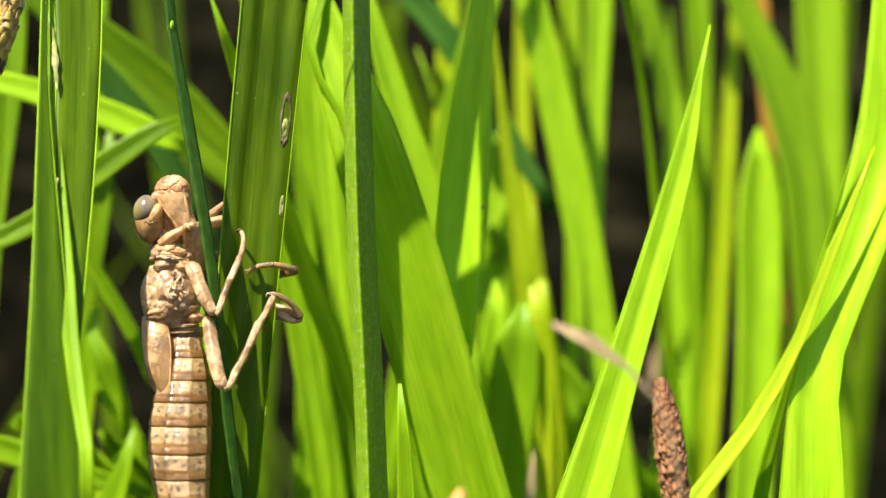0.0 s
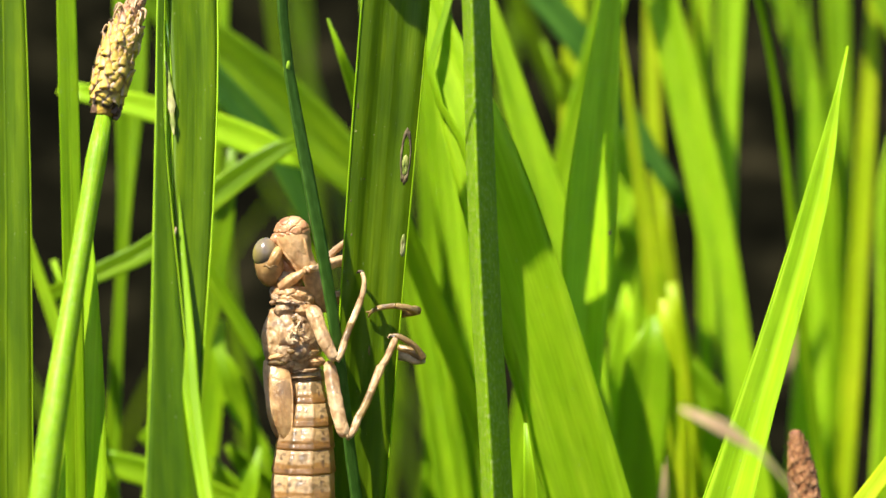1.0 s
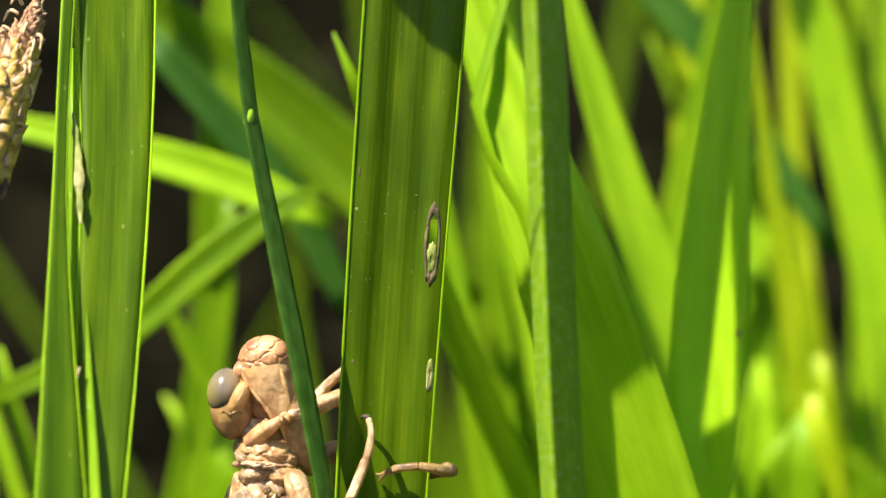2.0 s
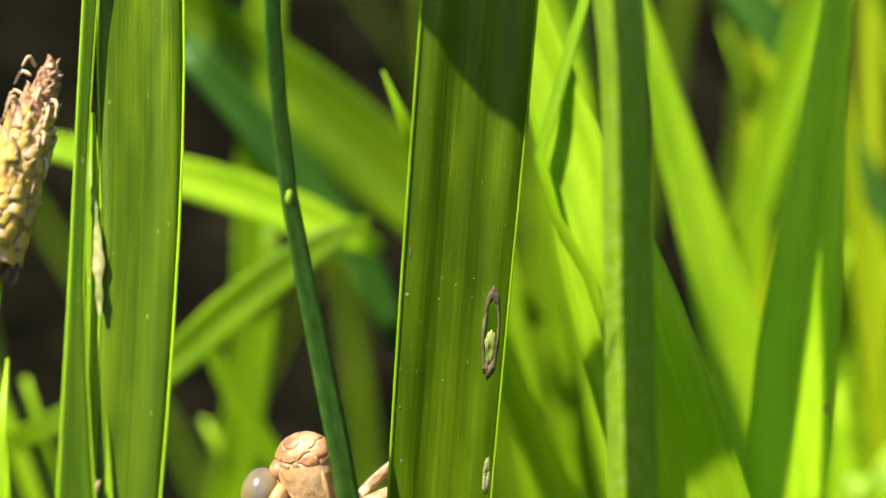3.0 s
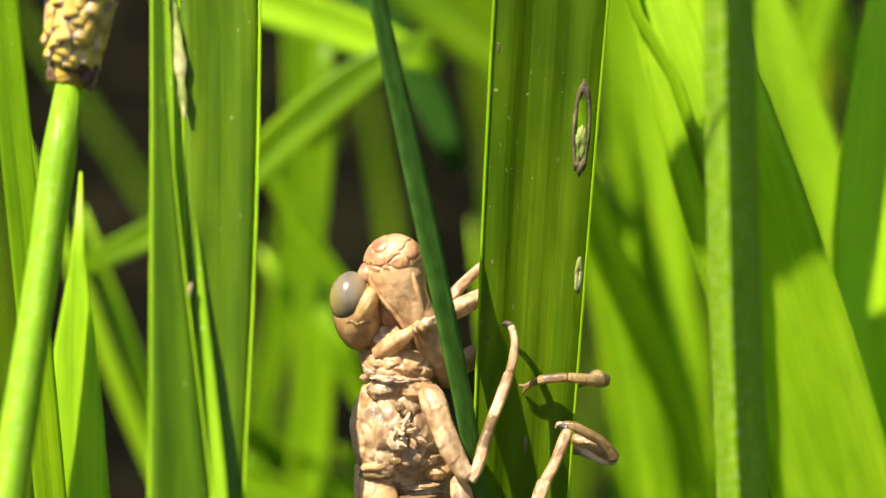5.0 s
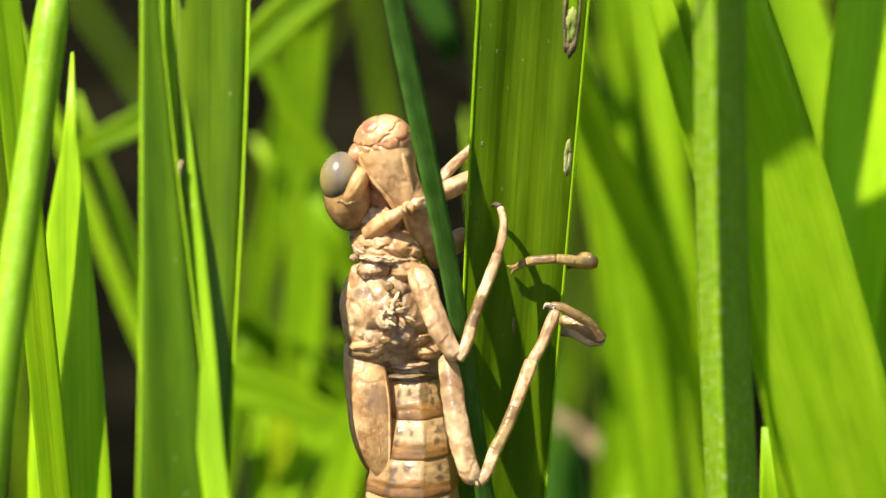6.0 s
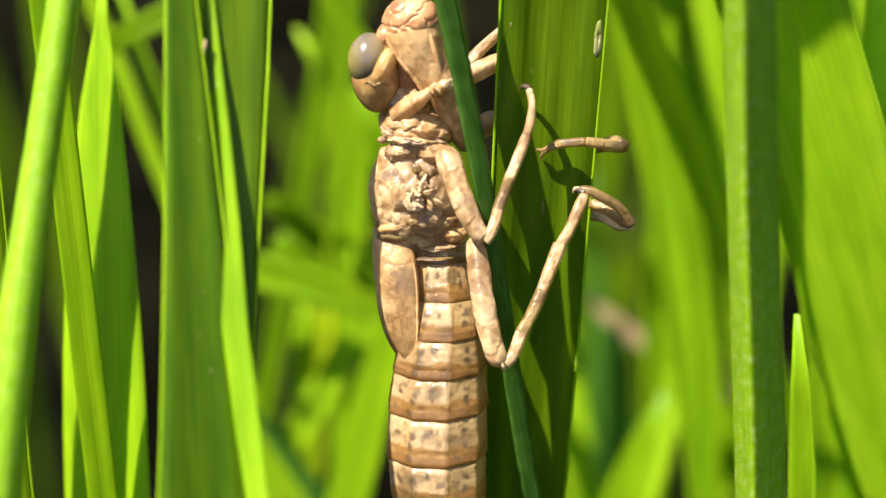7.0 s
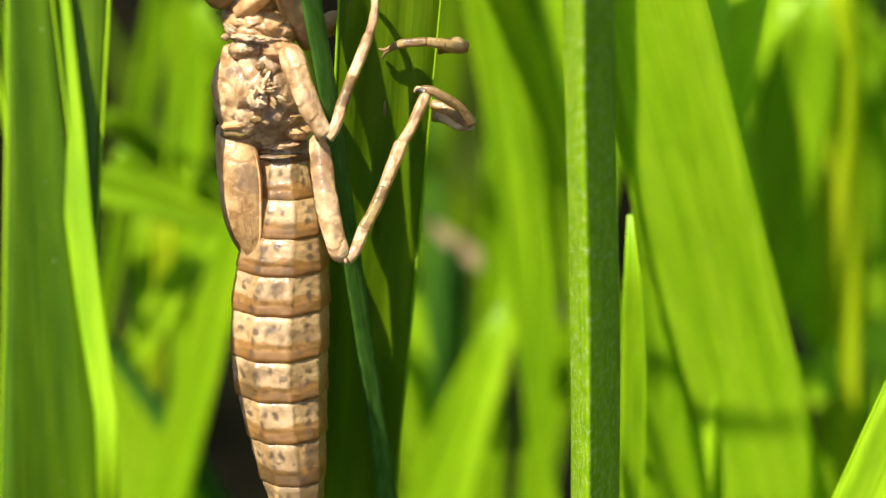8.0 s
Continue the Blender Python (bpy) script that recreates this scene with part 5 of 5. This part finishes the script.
    leg("brown far hind leg", (("leg", [(7.21, 4.40, -3.50, 0.51), (9.25, 3.60, -3.94, 0.55), (10.70, 2.60, -4.41, 0.50), (11.36, 1.80, -4.22, 0.45)], STRAW, 0.8),
        ("femur", [(8.02, 2.60, -2.60, 0.36), (9.37, 2.20, -2.96, 0.45), (10.71, 1.80, -3.70, 0.45), (11.42, 1.50, -3.98, 0.41)], DUSKY, 1.0),
        ("tarsus", [(11.43, 1.60, -4.11, 0.41), (10.27, 1.00, -2.52, 0.36), (9.01, 0.60, -1.66, 0.36), (7.97, 0.60, -1.10, 0.31), (7.17, 0.80, -1.06, 0.27)], DUSKY, 1.0),
        ("claw", [(7.26, 0.80, -1.06, 0.18), (6.91, 0.90, -1.00, 0.13), (6.70, 1.20, -1.41, 0.09)], STRAW, 1.0)))
    leg("brown far middle leg", (("leg", [(7.36, 4.20, 1.69, 0.50), (9.16, 3.80, 1.89, 0.55), (10.29, 2.60, 2.19, 0.59), (10.60, 1.90, 2.18, 0.49)], DUSKY, 1.0),
        ("tibia", [(10.36, 1.70, 2.13, 0.45), (8.94, 0.70, 2.61, 0.40), (7.59, 0.40, 2.83, 0.35)], DUSKY, 1.0),
        ("tarsus", [(7.67, 0.40, 2.83, 0.31), (6.27, 0.60, 2.69, 0.31), (5.30, 0.90, 2.47, 0.31), (4.51, 1.10, 2.01, 0.22)], DUSKY, 1.0),
        ("claw", [(4.64, 1.00, 2.13, 0.18), (4.20, 1.20, 1.98, 0.13), (3.80, 1.40, 2.02, 0.09)], DUSKY, 1.0),
        ("claw", [(4.64, 1.00, 2.08, 0.18), (4.29, 1.20, 1.71, 0.13), (4.12, 1.40, 1.28, 0.09)], DUSKY, 1.0)))
    leg("tan front leg reaching behind the leaf", (("leg", [(-7.19, -0.60, 4.88, 0.70), (-6.06, -1.10, 5.80, 0.65), (-5.04, -1.40, 6.50, 0.52), (-4.25, -1.60, 7.03, 0.39), (-3.85, -1.60, 7.21, 0.52), (-3.47, -1.30, 7.45, 0.35)], TAN, 1.0),
        ("femur", [(-3.51, -1.40, 7.47, 0.43), (-2.15, 0.40, 7.58, 0.53), (-0.62, 2.00, 8.19, 0.67), (0.72, 3.20, 8.63, 0.63), (2.53, 4.40, 9.27, 0.50)], LEG, 1.0)))
    leg("slender far front leg", (("leg", [(-3.75, 2.20, 6.43, 0.40), (-2.19, 3.00, 7.99, 0.40), (-0.63, 3.80, 9.66, 0.40), (0.95, 4.60, 10.97, 0.36), (2.97, 5.20, 12.68, 0.27)], LEG, 1.0),))
    leg("stout far middle leg", (("leg", [(-2.44, 2.60, 2.42, 0.72), (-0.86, 3.00, 3.39, 0.81), (0.27, 3.60, 3.81, 0.77), (2.10, 4.60, 3.48, 0.59)], TAN, 1.0),))


build_skin()


# ---- stems and seed heads ----
def rush_stem(rows, mat, label, sides=14, ridge=0.05, flat=1.0, keel=None):
    line, far = spline([tuple(v / 1000 for v in r) for r in rows], 60)
    ob = part("rush_stem", tube([tuple(r) for r in line], sides, flat, ridge=ridge, poly=keel), mat)
    low = [(*(line[-1 - k][:3]), line[-1 - k][3] * (1.25 - 0.05 * k)) for k in range(4)]
    part("sheath", tube(low, 12), mat, ob, "leafy sheath round the foot")
    return tagged(ob, label, "rush stem", "rush stems")


def stem_material(name, low, high, through=0.12, mottle=0.0):
    m, nodes, links, b = material(name)
    uv = nodes.new("ShaderNodeUVMap").outputs[0]
    rib = noise_at(nodes, links, uv, 1.0, 2.0, (4.0, 0.05, 1))
    blot = noise_at(nodes, links, uv, 1.0, 4.0, (1.2, 0.5, 1))
    col = ramp(nodes, links, blot, ((0.35, low), (0.68, high)))
    col = mixed(nodes, links, "MULTIPLY", 0.6, col, ramp(nodes, links, rib, ((0.3, (0.6, 0.65, 0.5)), (0.65, (1.15, 1.1, 1.05)))))
    spot = noise_at(nodes, links, uv, 1.0, 3.0, (3.0, 1.6, 1))
    col = mixed(nodes, links, "MIX", ramp(nodes, links, spot, ((0.52, (0, 0, 0)), (0.66, (mottle, mottle, mottle)))), col, (0.36, 0.42, 0.16))
    links.new(col, b.inputs["Base Color"])
    b.inputs["Roughness"].default_value = 0.42
    b.inputs["Specular IOR Level"].default_value = 0.12
    bumped(nodes, links, b, rib, 0.5, 0.0001)
    t = nodes.new("ShaderNodeBsdfTranslucent")
    t.inputs[0].default_value = (0.4, 0.6, 0.02, 1)
    mx = nodes.new("ShaderNodeMixShader")
    mx.inputs[0].default_value = through
    links.new(b.outputs[0], mx.inputs[1])
    links.new(t.outputs[0], mx.inputs[2])
    links.new(mx.outputs[0], nodes["Material Output"].inputs[0])
    return m


STALK_A = stem_material("mottled_stalk", (0.21, 0.38, 0.012), (0.32, 0.48, 0.05), 0.02, 0.5)
STALK_C = stem_material("dull_mottled_stalk", (0.13, 0.26, 0.003), (0.21, 0.35, 0.010), 0.12, 0.5)
STEM_DARK = stem_material("dark_keeled_stem", (0.026, 0.070, 0.007), (0.055, 0.125, 0.018), 0.1)
STALK_B = stem_material("fresh_stalk", (0.15, 0.30, 0.006), (0.22, 0.38, 0.012), 0.2, 0.25)
SCALE_STRAW = skin_material("straw_scale", (0.34, 0.19, 0.02), (0.56, 0.37, 0.04), (0.66, 0.50, 0.09), 0.2, 0.5, 0.15)
SCALE_BROWN = skin_material("brown_scale", (0.16, 0.06, 0.02), (0.34, 0.15, 0.05), (0.50, 0.28, 0.12), 0.3, 0.55, 0.1)
SCALE_EDGE = skin_material("pale_scale_margin", (0.26, 0.15, 0.08), (0.46, 0.31, 0.18), (0.66, 0.50, 0.33), 0.25, 0.6, 0.2)
SCALE_RUST = skin_material("rusty_scale_margin", (0.10, 0.035, 0.012), (0.20, 0.085, 0.03), (0.36, 0.19, 0.08), 0.2, 0.6, 0.1)
SCALE_DARK = skin_material("dark_husk", (0.06, 0.03, 0.015), (0.14, 0.07, 0.03), (0.30, 0.20, 0.08), 0.0, 0.55, 0.05)
ORANGE = skin_material("orange_husk", (0.42, 0.18, 0.05), (0.58, 0.28, 0.09), (0.66, 0.38, 0.15), 0.0, 0.5, 0.15)

tall_stem = rush_stem([(15.98, -11.00, 57.00, 0.25), (16.02, -11.00, 55.60, 0.80), (16.10, -11.00, 53.00, 1.40), (17.11, -11.00, 44.03, 1.55), (17.69, -11.00, 33.27, 1.59), (18.26, -11.00, 21.94, 1.64), (19.35, -11.00, 4.15, 1.7), (20.91, -11.00, -15.05, 1.77), (24.38, -11.00, -99.30, 1.9), (27.38, -11.00, -199.30, 1.9), (28.38, -11.00, -317.30, 2)], STALK_C, "upright mottled green keeled rush stem", 60, 0.0, 1.4, (3, radians(106), 0.9))
stalk = rush_stem([(-29.33, -2.00, 26.45, 0.94), (-29.71, -3.00, 23.56, 1.19), (-30.48, -7.00, 14.78, 1.17), (-30.91, -10.60, 8.87, 1.19), (-31.51, -15.00, 1.12, 1.28), (-31.84, -19.00, -5.00, 1.41), (-37.87, -24.00, -159.55, 2), (-41.87, -26.00, -317.55, 2.2)], STALK_B, "smooth bright green flowering sedge stalk")
stem = rush_stem([(-8.06, -2.00, 58.27, 0.65), (-7.72, -2.00, 43.07, 0.7), (-6.65, -2.00, 33.19, 0.7), (-4.91, -2.20, 24.27, 0.84), (-2.92, -2.40, 14.47, 0.92), (-1.14, -2.60, 5.66, 0.82), (0.50, -2.40, -3.89, 0.79), (1.94, -2.20, -14.58, 0.8), (3.31, -2.00, -23.85, 0.82), (5.18, -2.00, -37.09, 0.9), (12.24, -2.00, -199.60, 0.9), (16.24, -2.00, -317.60, 1)], STEM_DARK, "slim dark green keeled sedge stem", 24, 0.0, 1.0, (3, radians(115), 0.9))
part("node", blob((-6.65, -2.20, 33.18), (0.46, 0.46, 0.95), 0, 0.1, 60, 3), STALK_A, stem)
stem.children[0].location = FOCUS
for ob in scene.objects:
    if ob.name.startswith("rush_stem"):
        ob.location = FOCUS
        for c in ob.children:
            c.location = (0, 0, 0)


def scale_mesh(size, mats, rnd):
    """A keeled, pointed scale of a spike with a thin frayed margin; outwards is -y."""
    bm = bmesh.new()
    wide, high = 6, 6
    sheets = []
    for back in (0.0, 0.10):
        grid = []
        for i in range(high + 1):
            v = i / high
            half = 0.40 * math.sqrt(max(0.03, 1 - (v * 1.05 - 0.12) ** 2 * 1.12))
            row = []
            for j in range(wide + 1):
                u = j / wide * 2 - 1
                fray = rnd.uniform(-0.05, 0.07) if i == high and not back else 0.0
                row.append(bm.verts.new(Vector((u * half, back - 0.16 * (1 - u * u) - 0.10 * v, (v - 0.45) * 1.25 - 0.12 * u * u * v + fray)) * size))
            grid.append(row)
        sheets.append(grid)
    g, h = sheets
    for i in range(high):
        for j in range(wide):
            f = bm.faces.new((g[i][j], g[i][j + 1], g[i + 1][j + 1], g[i + 1][j]))
            f.material_index = 1 if j in (0, wide - 1) or i == high - 1 else 0
            bm.faces.new((h[i][j], h[i + 1][j], h[i + 1][j + 1], h[i][j + 1])).material_index = 1
        bm.faces.new((g[i][0], g[i + 1][0], h[i + 1][0], h[i][0])).material_index = 1
        bm.faces.new((g[i][wide], h[i][wide], h[i + 1][wide], g[i + 1][wide])).material_index = 1
    for j in range(wide):
        bm.faces.new((g[high][j], g[high][j + 1], h[high][j + 1], h[high][j])).material_index = 1
        bm.faces.new((g[0][j], h[0][j], h[0][j + 1], g[0][j + 1])).material_index = 1
    bmesh.ops.recalc_face_normals(bm, faces=bm.faces)
    return mesh_of("scale", bm, list(mats))


def seed_head(rows, mat, n_scales, label, threads=0, husk=True, seed=1, small=1.0, tip=None, margin=None):
    """A spike of overlapping scales on a core; rows of x, y, z, radius in millimetres from the base up."""
    rnd = random.Random(seed)
    line, far = spline([tuple(v / 1000 for v in r) for r in rows], 40)
    core = line.copy()
    core[:, 3] *= 0.86
    spike = part("sedge_spike", tube([tuple(r) for r in core], 14), mat)
    tagged(spike, label, "seed head", "seed heads")
    size = max(r[3] for r in rows) / 1000
    me = scale_mesh(size * small, (mat, margin), rnd)
    me_tip = scale_mesh(size * small, (tip or mat, margin), rnd)
    axis = Vector(line[-1, :3] - line[0, :3]).normalized()
    for k in range(n_scales):
        s = (k + 0.5) / n_scales
        if husk and s < 0.11:
            continue
        i = min(39, int(s * 40))
        c, r = Vector(line[i, :3]), line[i, 3]
        an = k * 2.39996
        e1 = (Vector((1, 0, 0)) - axis * axis.x).normalized()
        e2 = axis.cross(e1)
        outw = e1 * math.cos(an) + e2 * math.sin(an)
        side = axis.cross(outw)
        ob = new("scale", me_tip if s + rnd.uniform(-0.06, 0.06) > 0.78 else me)
        ob.parent = spike
        fit = (0.55 + 0.45 * r / size) * rnd.uniform(0.85, 1.15)
        m = Matrix((side, -outw, axis)).transposed().to_4x4()
        ob.matrix_local = Matrix.Translation(c + outw * r * rnd.uniform(0.80, 0.94) + axis * size * rnd.uniform(-0.12, 0.12)) @ m @ Matrix.Rotation(rnd.uniform(-0.45, 0.45), 4, "Y") @ Matrix.Rotation(rnd.uniform(-0.3, 0.15), 4, "X") @ Matrix.Diagonal((fit, fit, fit, 1))
    if husk:
        for k in range(16):
            an = k * 2.4
            e1 = (Vector((1, 0, 0)) - axis * axis.x).normalized()
            e2 = axis.cross(e1)
            outw = e1 * math.cos(an) + e2 * math.sin(an)
            c = Vector(line[k % 4, :3]) + outw * line[2, 3] * 0.86
            long = size * rnd.uniform(0.5, 1.0)
            part("husk", limb([(*(c * 1000), 0.45), (*((c + axis * long * 0.5 + outw * size * 0.12) * 1000), 0.40), (*((c + axis * long + outw * size * rnd.uniform(0.0, 0.25)) * 1000), 0.08)], 8, 0.22, 0.3), STRAW if k % 4 == 3 else SCALE_DARK, spike)
    for k in range(threads):
        i = rnd.randint(15, 40)
        c = Vector(line[i, :3])
        a = rnd.uniform(0, 6.28)
        d = Vector((math.cos(a), -abs(math.sin(a)) * 0.8, rnd.uniform(-0.9, 0.5))) * size
        part("thread", limb([(*((c + d * 0.6) * 1000), 0.17), (*((c + d * 0.95 + axis * size * 0.2) * 1000), 0.16), (*((c + d * 1.12 - axis * size * 0.5 * rnd.random()) * 1000), 0.07)], 6), STRAW, spike)
    spike.location = FOCUS
    return spike


seed_head([(-29.30, -2.00, 26.37, 1.19), (-29.00, -1.50, 28.96, 2), (-28.11, -0.80, 33.31, 2.28), (-27.21, 0.00, 36.61, 2.07), (-26.46, 0.80, 39.11, 1.37), (-25.65, 1.60, 41.64, 0.6), (-25.31, 1.80, 42.86, 0.22)], SCALE_STRAW, 210, "straw-yellow seed spike with frayed pale threads", 34, True, 3, 0.74, SCALE_BROWN, SCALE_EDGE)
seed_head([(57.24, -22.00, -26.54, 0.95), (56.80, -22.00, -23.48, 1.69), (56.06, -22.00, -18.75, 1.95), (55.26, -22.00, -14.04, 1.68), (54.60, -22.00, -10.68, 1.14), (54.21, -22.00, -8.67, 0.47)], SCALE_BROWN, 290, "reddish brown seed spike on a dry stalk", 0, False, 5, 0.5, None, SCALE_RUST)
rush_stem([(57.15, -22.00, -26.20, 0.88), (57.72, -22.00, -28.91, 0.88), (58.84, -22.00, -32.98, 0.88), (56.15, -22.00, -119.80, 0.9), (59.15, -22.00, -317.80, 1)], ORANGE, "dry orange-brown sedge stalk").location = FOCUS
rush_stem([(24.85, -55.00, -17.37, 0.33), (24.11, -55.00, -19.32, 1.1), (22.87, -55.00, -22.66, 1.65), (21.88, -55.00, -25.45, 1.81), (16.50, -55.00, -59.00, 1.6), (12.50, -55.00, -317.00, 1.2)], ORANGE, "orange dry pointed sedge shoot").location = FOCUS

# ---- gnawed slit and scars in the host leaf ----
def bite(centre, half_wide, half_high, lean):
    """Cuts a slit through the leaf; millimetres from the shed skin."""
    c = Vector(centre) / 1000 + Vector(FOCUS)
    bm = bmesh.new()
    bm.from_mesh(host.data)
    gone = []
    for f in bm.faces:
        m = f.calc_center_median()
        dx, dz = (m.x - c.x) * 1000, (m.z - c.z) * 1000
        u = dx - lean * dz
        k = noise.noise((dz * 1.7, 0, 4)) * 0.25
        if (u / (half_wide * (1 + k))) ** 2 + (dz / half_high) ** 2 < 1:
            gone.append(f)
    bmesh.ops.delete(bm, geom=gone, context="FACES")
    bm.to_mesh(host.data)
    bm.free()


def on_host(x, z, lift=0.03):
    """The point of the host leaf's front face at x, z; millimetres from the shed skin."""
    hit = HOST_FACE.ray_cast(Vector((x / 1000, -0.05, z / 1000 + FOCUS[2])), Vector((0, 1, 0)))[0]
    return (x, hit.y * 1000 - lift, z)


def flake(name, centre, half_wide, half_high, lean, hole, mat, label="", seed=0, thick=0.04):
    """A thin ragged patch of dead leaf skin that lies on the host leaf; hole: share of it that is open."""
    n = 60
    bm = bmesh.new()
    rings = []
    for lift, share in ((thick, max(hole, 0.02)), (thick * 1.4, (1 + hole) / 2), (thick * 0.6, 1.0), (-0.05, 1.0), (-0.05, max(hole, 0.02))):
        ring = []
        for k in range(n):
            a = k / n * 2 * math.pi
            rag = 1 + 0.14 * noise.noise((math.cos(a) * 2.2, math.sin(a) * 2.2, seed)) + 0.06 * noise.noise((math.cos(a) * 7, math.sin(a) * 7, seed + 3))
            top = 1 + (1 - share) * 0.5 * max(0.0, math.sin(a - 0.5))
            dz = math.sin(a) * half_high * share * rag
            x = centre[0] + math.cos(a) * half_wide * share * rag * (2 - top) + lean * dz
            ring.append(bm.verts.new(Vector(on_host(x, centre[1] + dz, lift)) / 1000))
        rings.append(ring)
    for p, q in zip(rings, rings[1:] + rings[:1]):
        for k in range(n):
            bm.faces.new((p[k], p[(k + 1) % n], q[(k + 1) % n], q[k]))
    bmesh.ops.recalc_face_normals(bm, faces=bm.faces)
    ob = part(name, bm, mat, host, label)
    ob.location = FOCUS


HOST_FACE = BVHTree.FromPolygons([v.co for v in host.data.vertices], [tuple(p.vertices) for p in host.data.polygons])
SCAR = skin_material("dry_leaf_scar", (0.13, 0.10, 0.03), (0.24, 0.24, 0.07), (0.36, 0.40, 0.14), 0.3, 0.6, 0.1)
FRAYED = skin_material("frayed_leaf_skin", (0.17, 0.25, 0.03), (0.33, 0.38, 0.09), (0.52, 0.52, 0.24), 0.0, 0.6, 0.25)
GNAWED = skin_material("gnawed_leaf_edge", (0.05, 0.036, 0.012), (0.105, 0.078, 0.026), (0.20, 0.17, 0.075), 0.2, 0.7, 0.0)
flake("gnawed_rim", (8.74, 22.22), 0.72, 3.7, 0.05, 0.70, GNAWED, "brown gnawed rim of a slit", 4, 0.015)
bite((8.74, 2.90, 22.22), 0.46, 2.7, 0.05)
flake("membrane", (8.66, 20.9), 0.50, 1.5, 0.05, 0.0, FRAYED, "pale thin skin left across a slit", 6, -0.02)
flake("scar", (8.62, 10.66), 0.34, 1.5, 0.05, 0.0, FRAYED, "pale dry scar", 9, 0.012)
flake("scar", (4.48, -3.05), 0.13, 0.7, 0.0, 0.0, SCAR, "", 12)
for k, (x, z, w, h) in enumerate(((2.40, 28.54, 0.10, 0.42), (1.74, 16.35, 0.10, 0.12), (2.20, 25.34, 0.16, 0.14), (2.9, 24.2, 0.05, 0.05), (5.9, 26.0, 0.05, 0.09), (4.6, 24.9, 0.06, 0.06), (7.3, 26.5, 0.05, 0.06), (7.2, 25.0, 0.05, 0.06), (5.0, 18.4, 0.06, 0.07), (3.4, 19.2, 0.08, 0.08), (1.9, 12.0, 0.09, 0.2), (1.5, 6.0, 0.08, 0.14))):
    flake("speck", (x, z), w, h, 0.0, 0.0, GNAWED if k in (0, 1, 9, 10, 11) else FRAYED, "", 20 + k, 0.01)

# ---- small things on the other leaves ----
part("speck", blob((39.16, 23.30, 11.73), (0.28, 0.2, 0.45), 0, 0.3, 90, 3, 2), SCALE_DARK, dot_leaf, "dark speck of dirt").location = FOCUS
part("dry_thread", limb([(-19.55, -8.90, 13.03, 0.10), (-19.66, -9.15, 12.41, 0.14), (-19.77, -9.40, 11.80, 0.14), (-20.19, -9.55, 11.33, 0.10)], 8), STRAW, fold_leaf, "curled pale shred of leaf skin").location = FOCUS
part("dry_patch", limb([(-21.95, 0.05, 33.53, 0.09), (-21.56, -0.75, 31.63, 0.32), (-21.14, -1.85, 29.14, 0.40), (-20.79, -3.00, 26.73, 0.34), (-20.44, -4.15, 24.24, 0.09)], 12, 0.3, 0.5, 60), FRAYED, fold_leaf, "pale frayed dry patch along the fold").location = FOCUS


def motions():
    # the tall rush stem leans in the breeze about its foot
    foot = Matrix.Translation((0.028, -0.011, 0.0))
    rows = []
    for t, mm in ((0.0, -1.25), (0.5, -1.40), (1.0, -1.10), (1.5, -0.80), (1.7, -0.25), (3.0, 0.20), (3.5, -0.10), (4.2, 0.10), (5.5, -0.10), (8.0, 0.05)):
        rows.append((t, foot @ Matrix.Rotation(mm / 300.0, 4, "Y") @ foot.inverted() @ Matrix.Translation(FOCUS)))
    walk(tall_stem, rows)


motions()
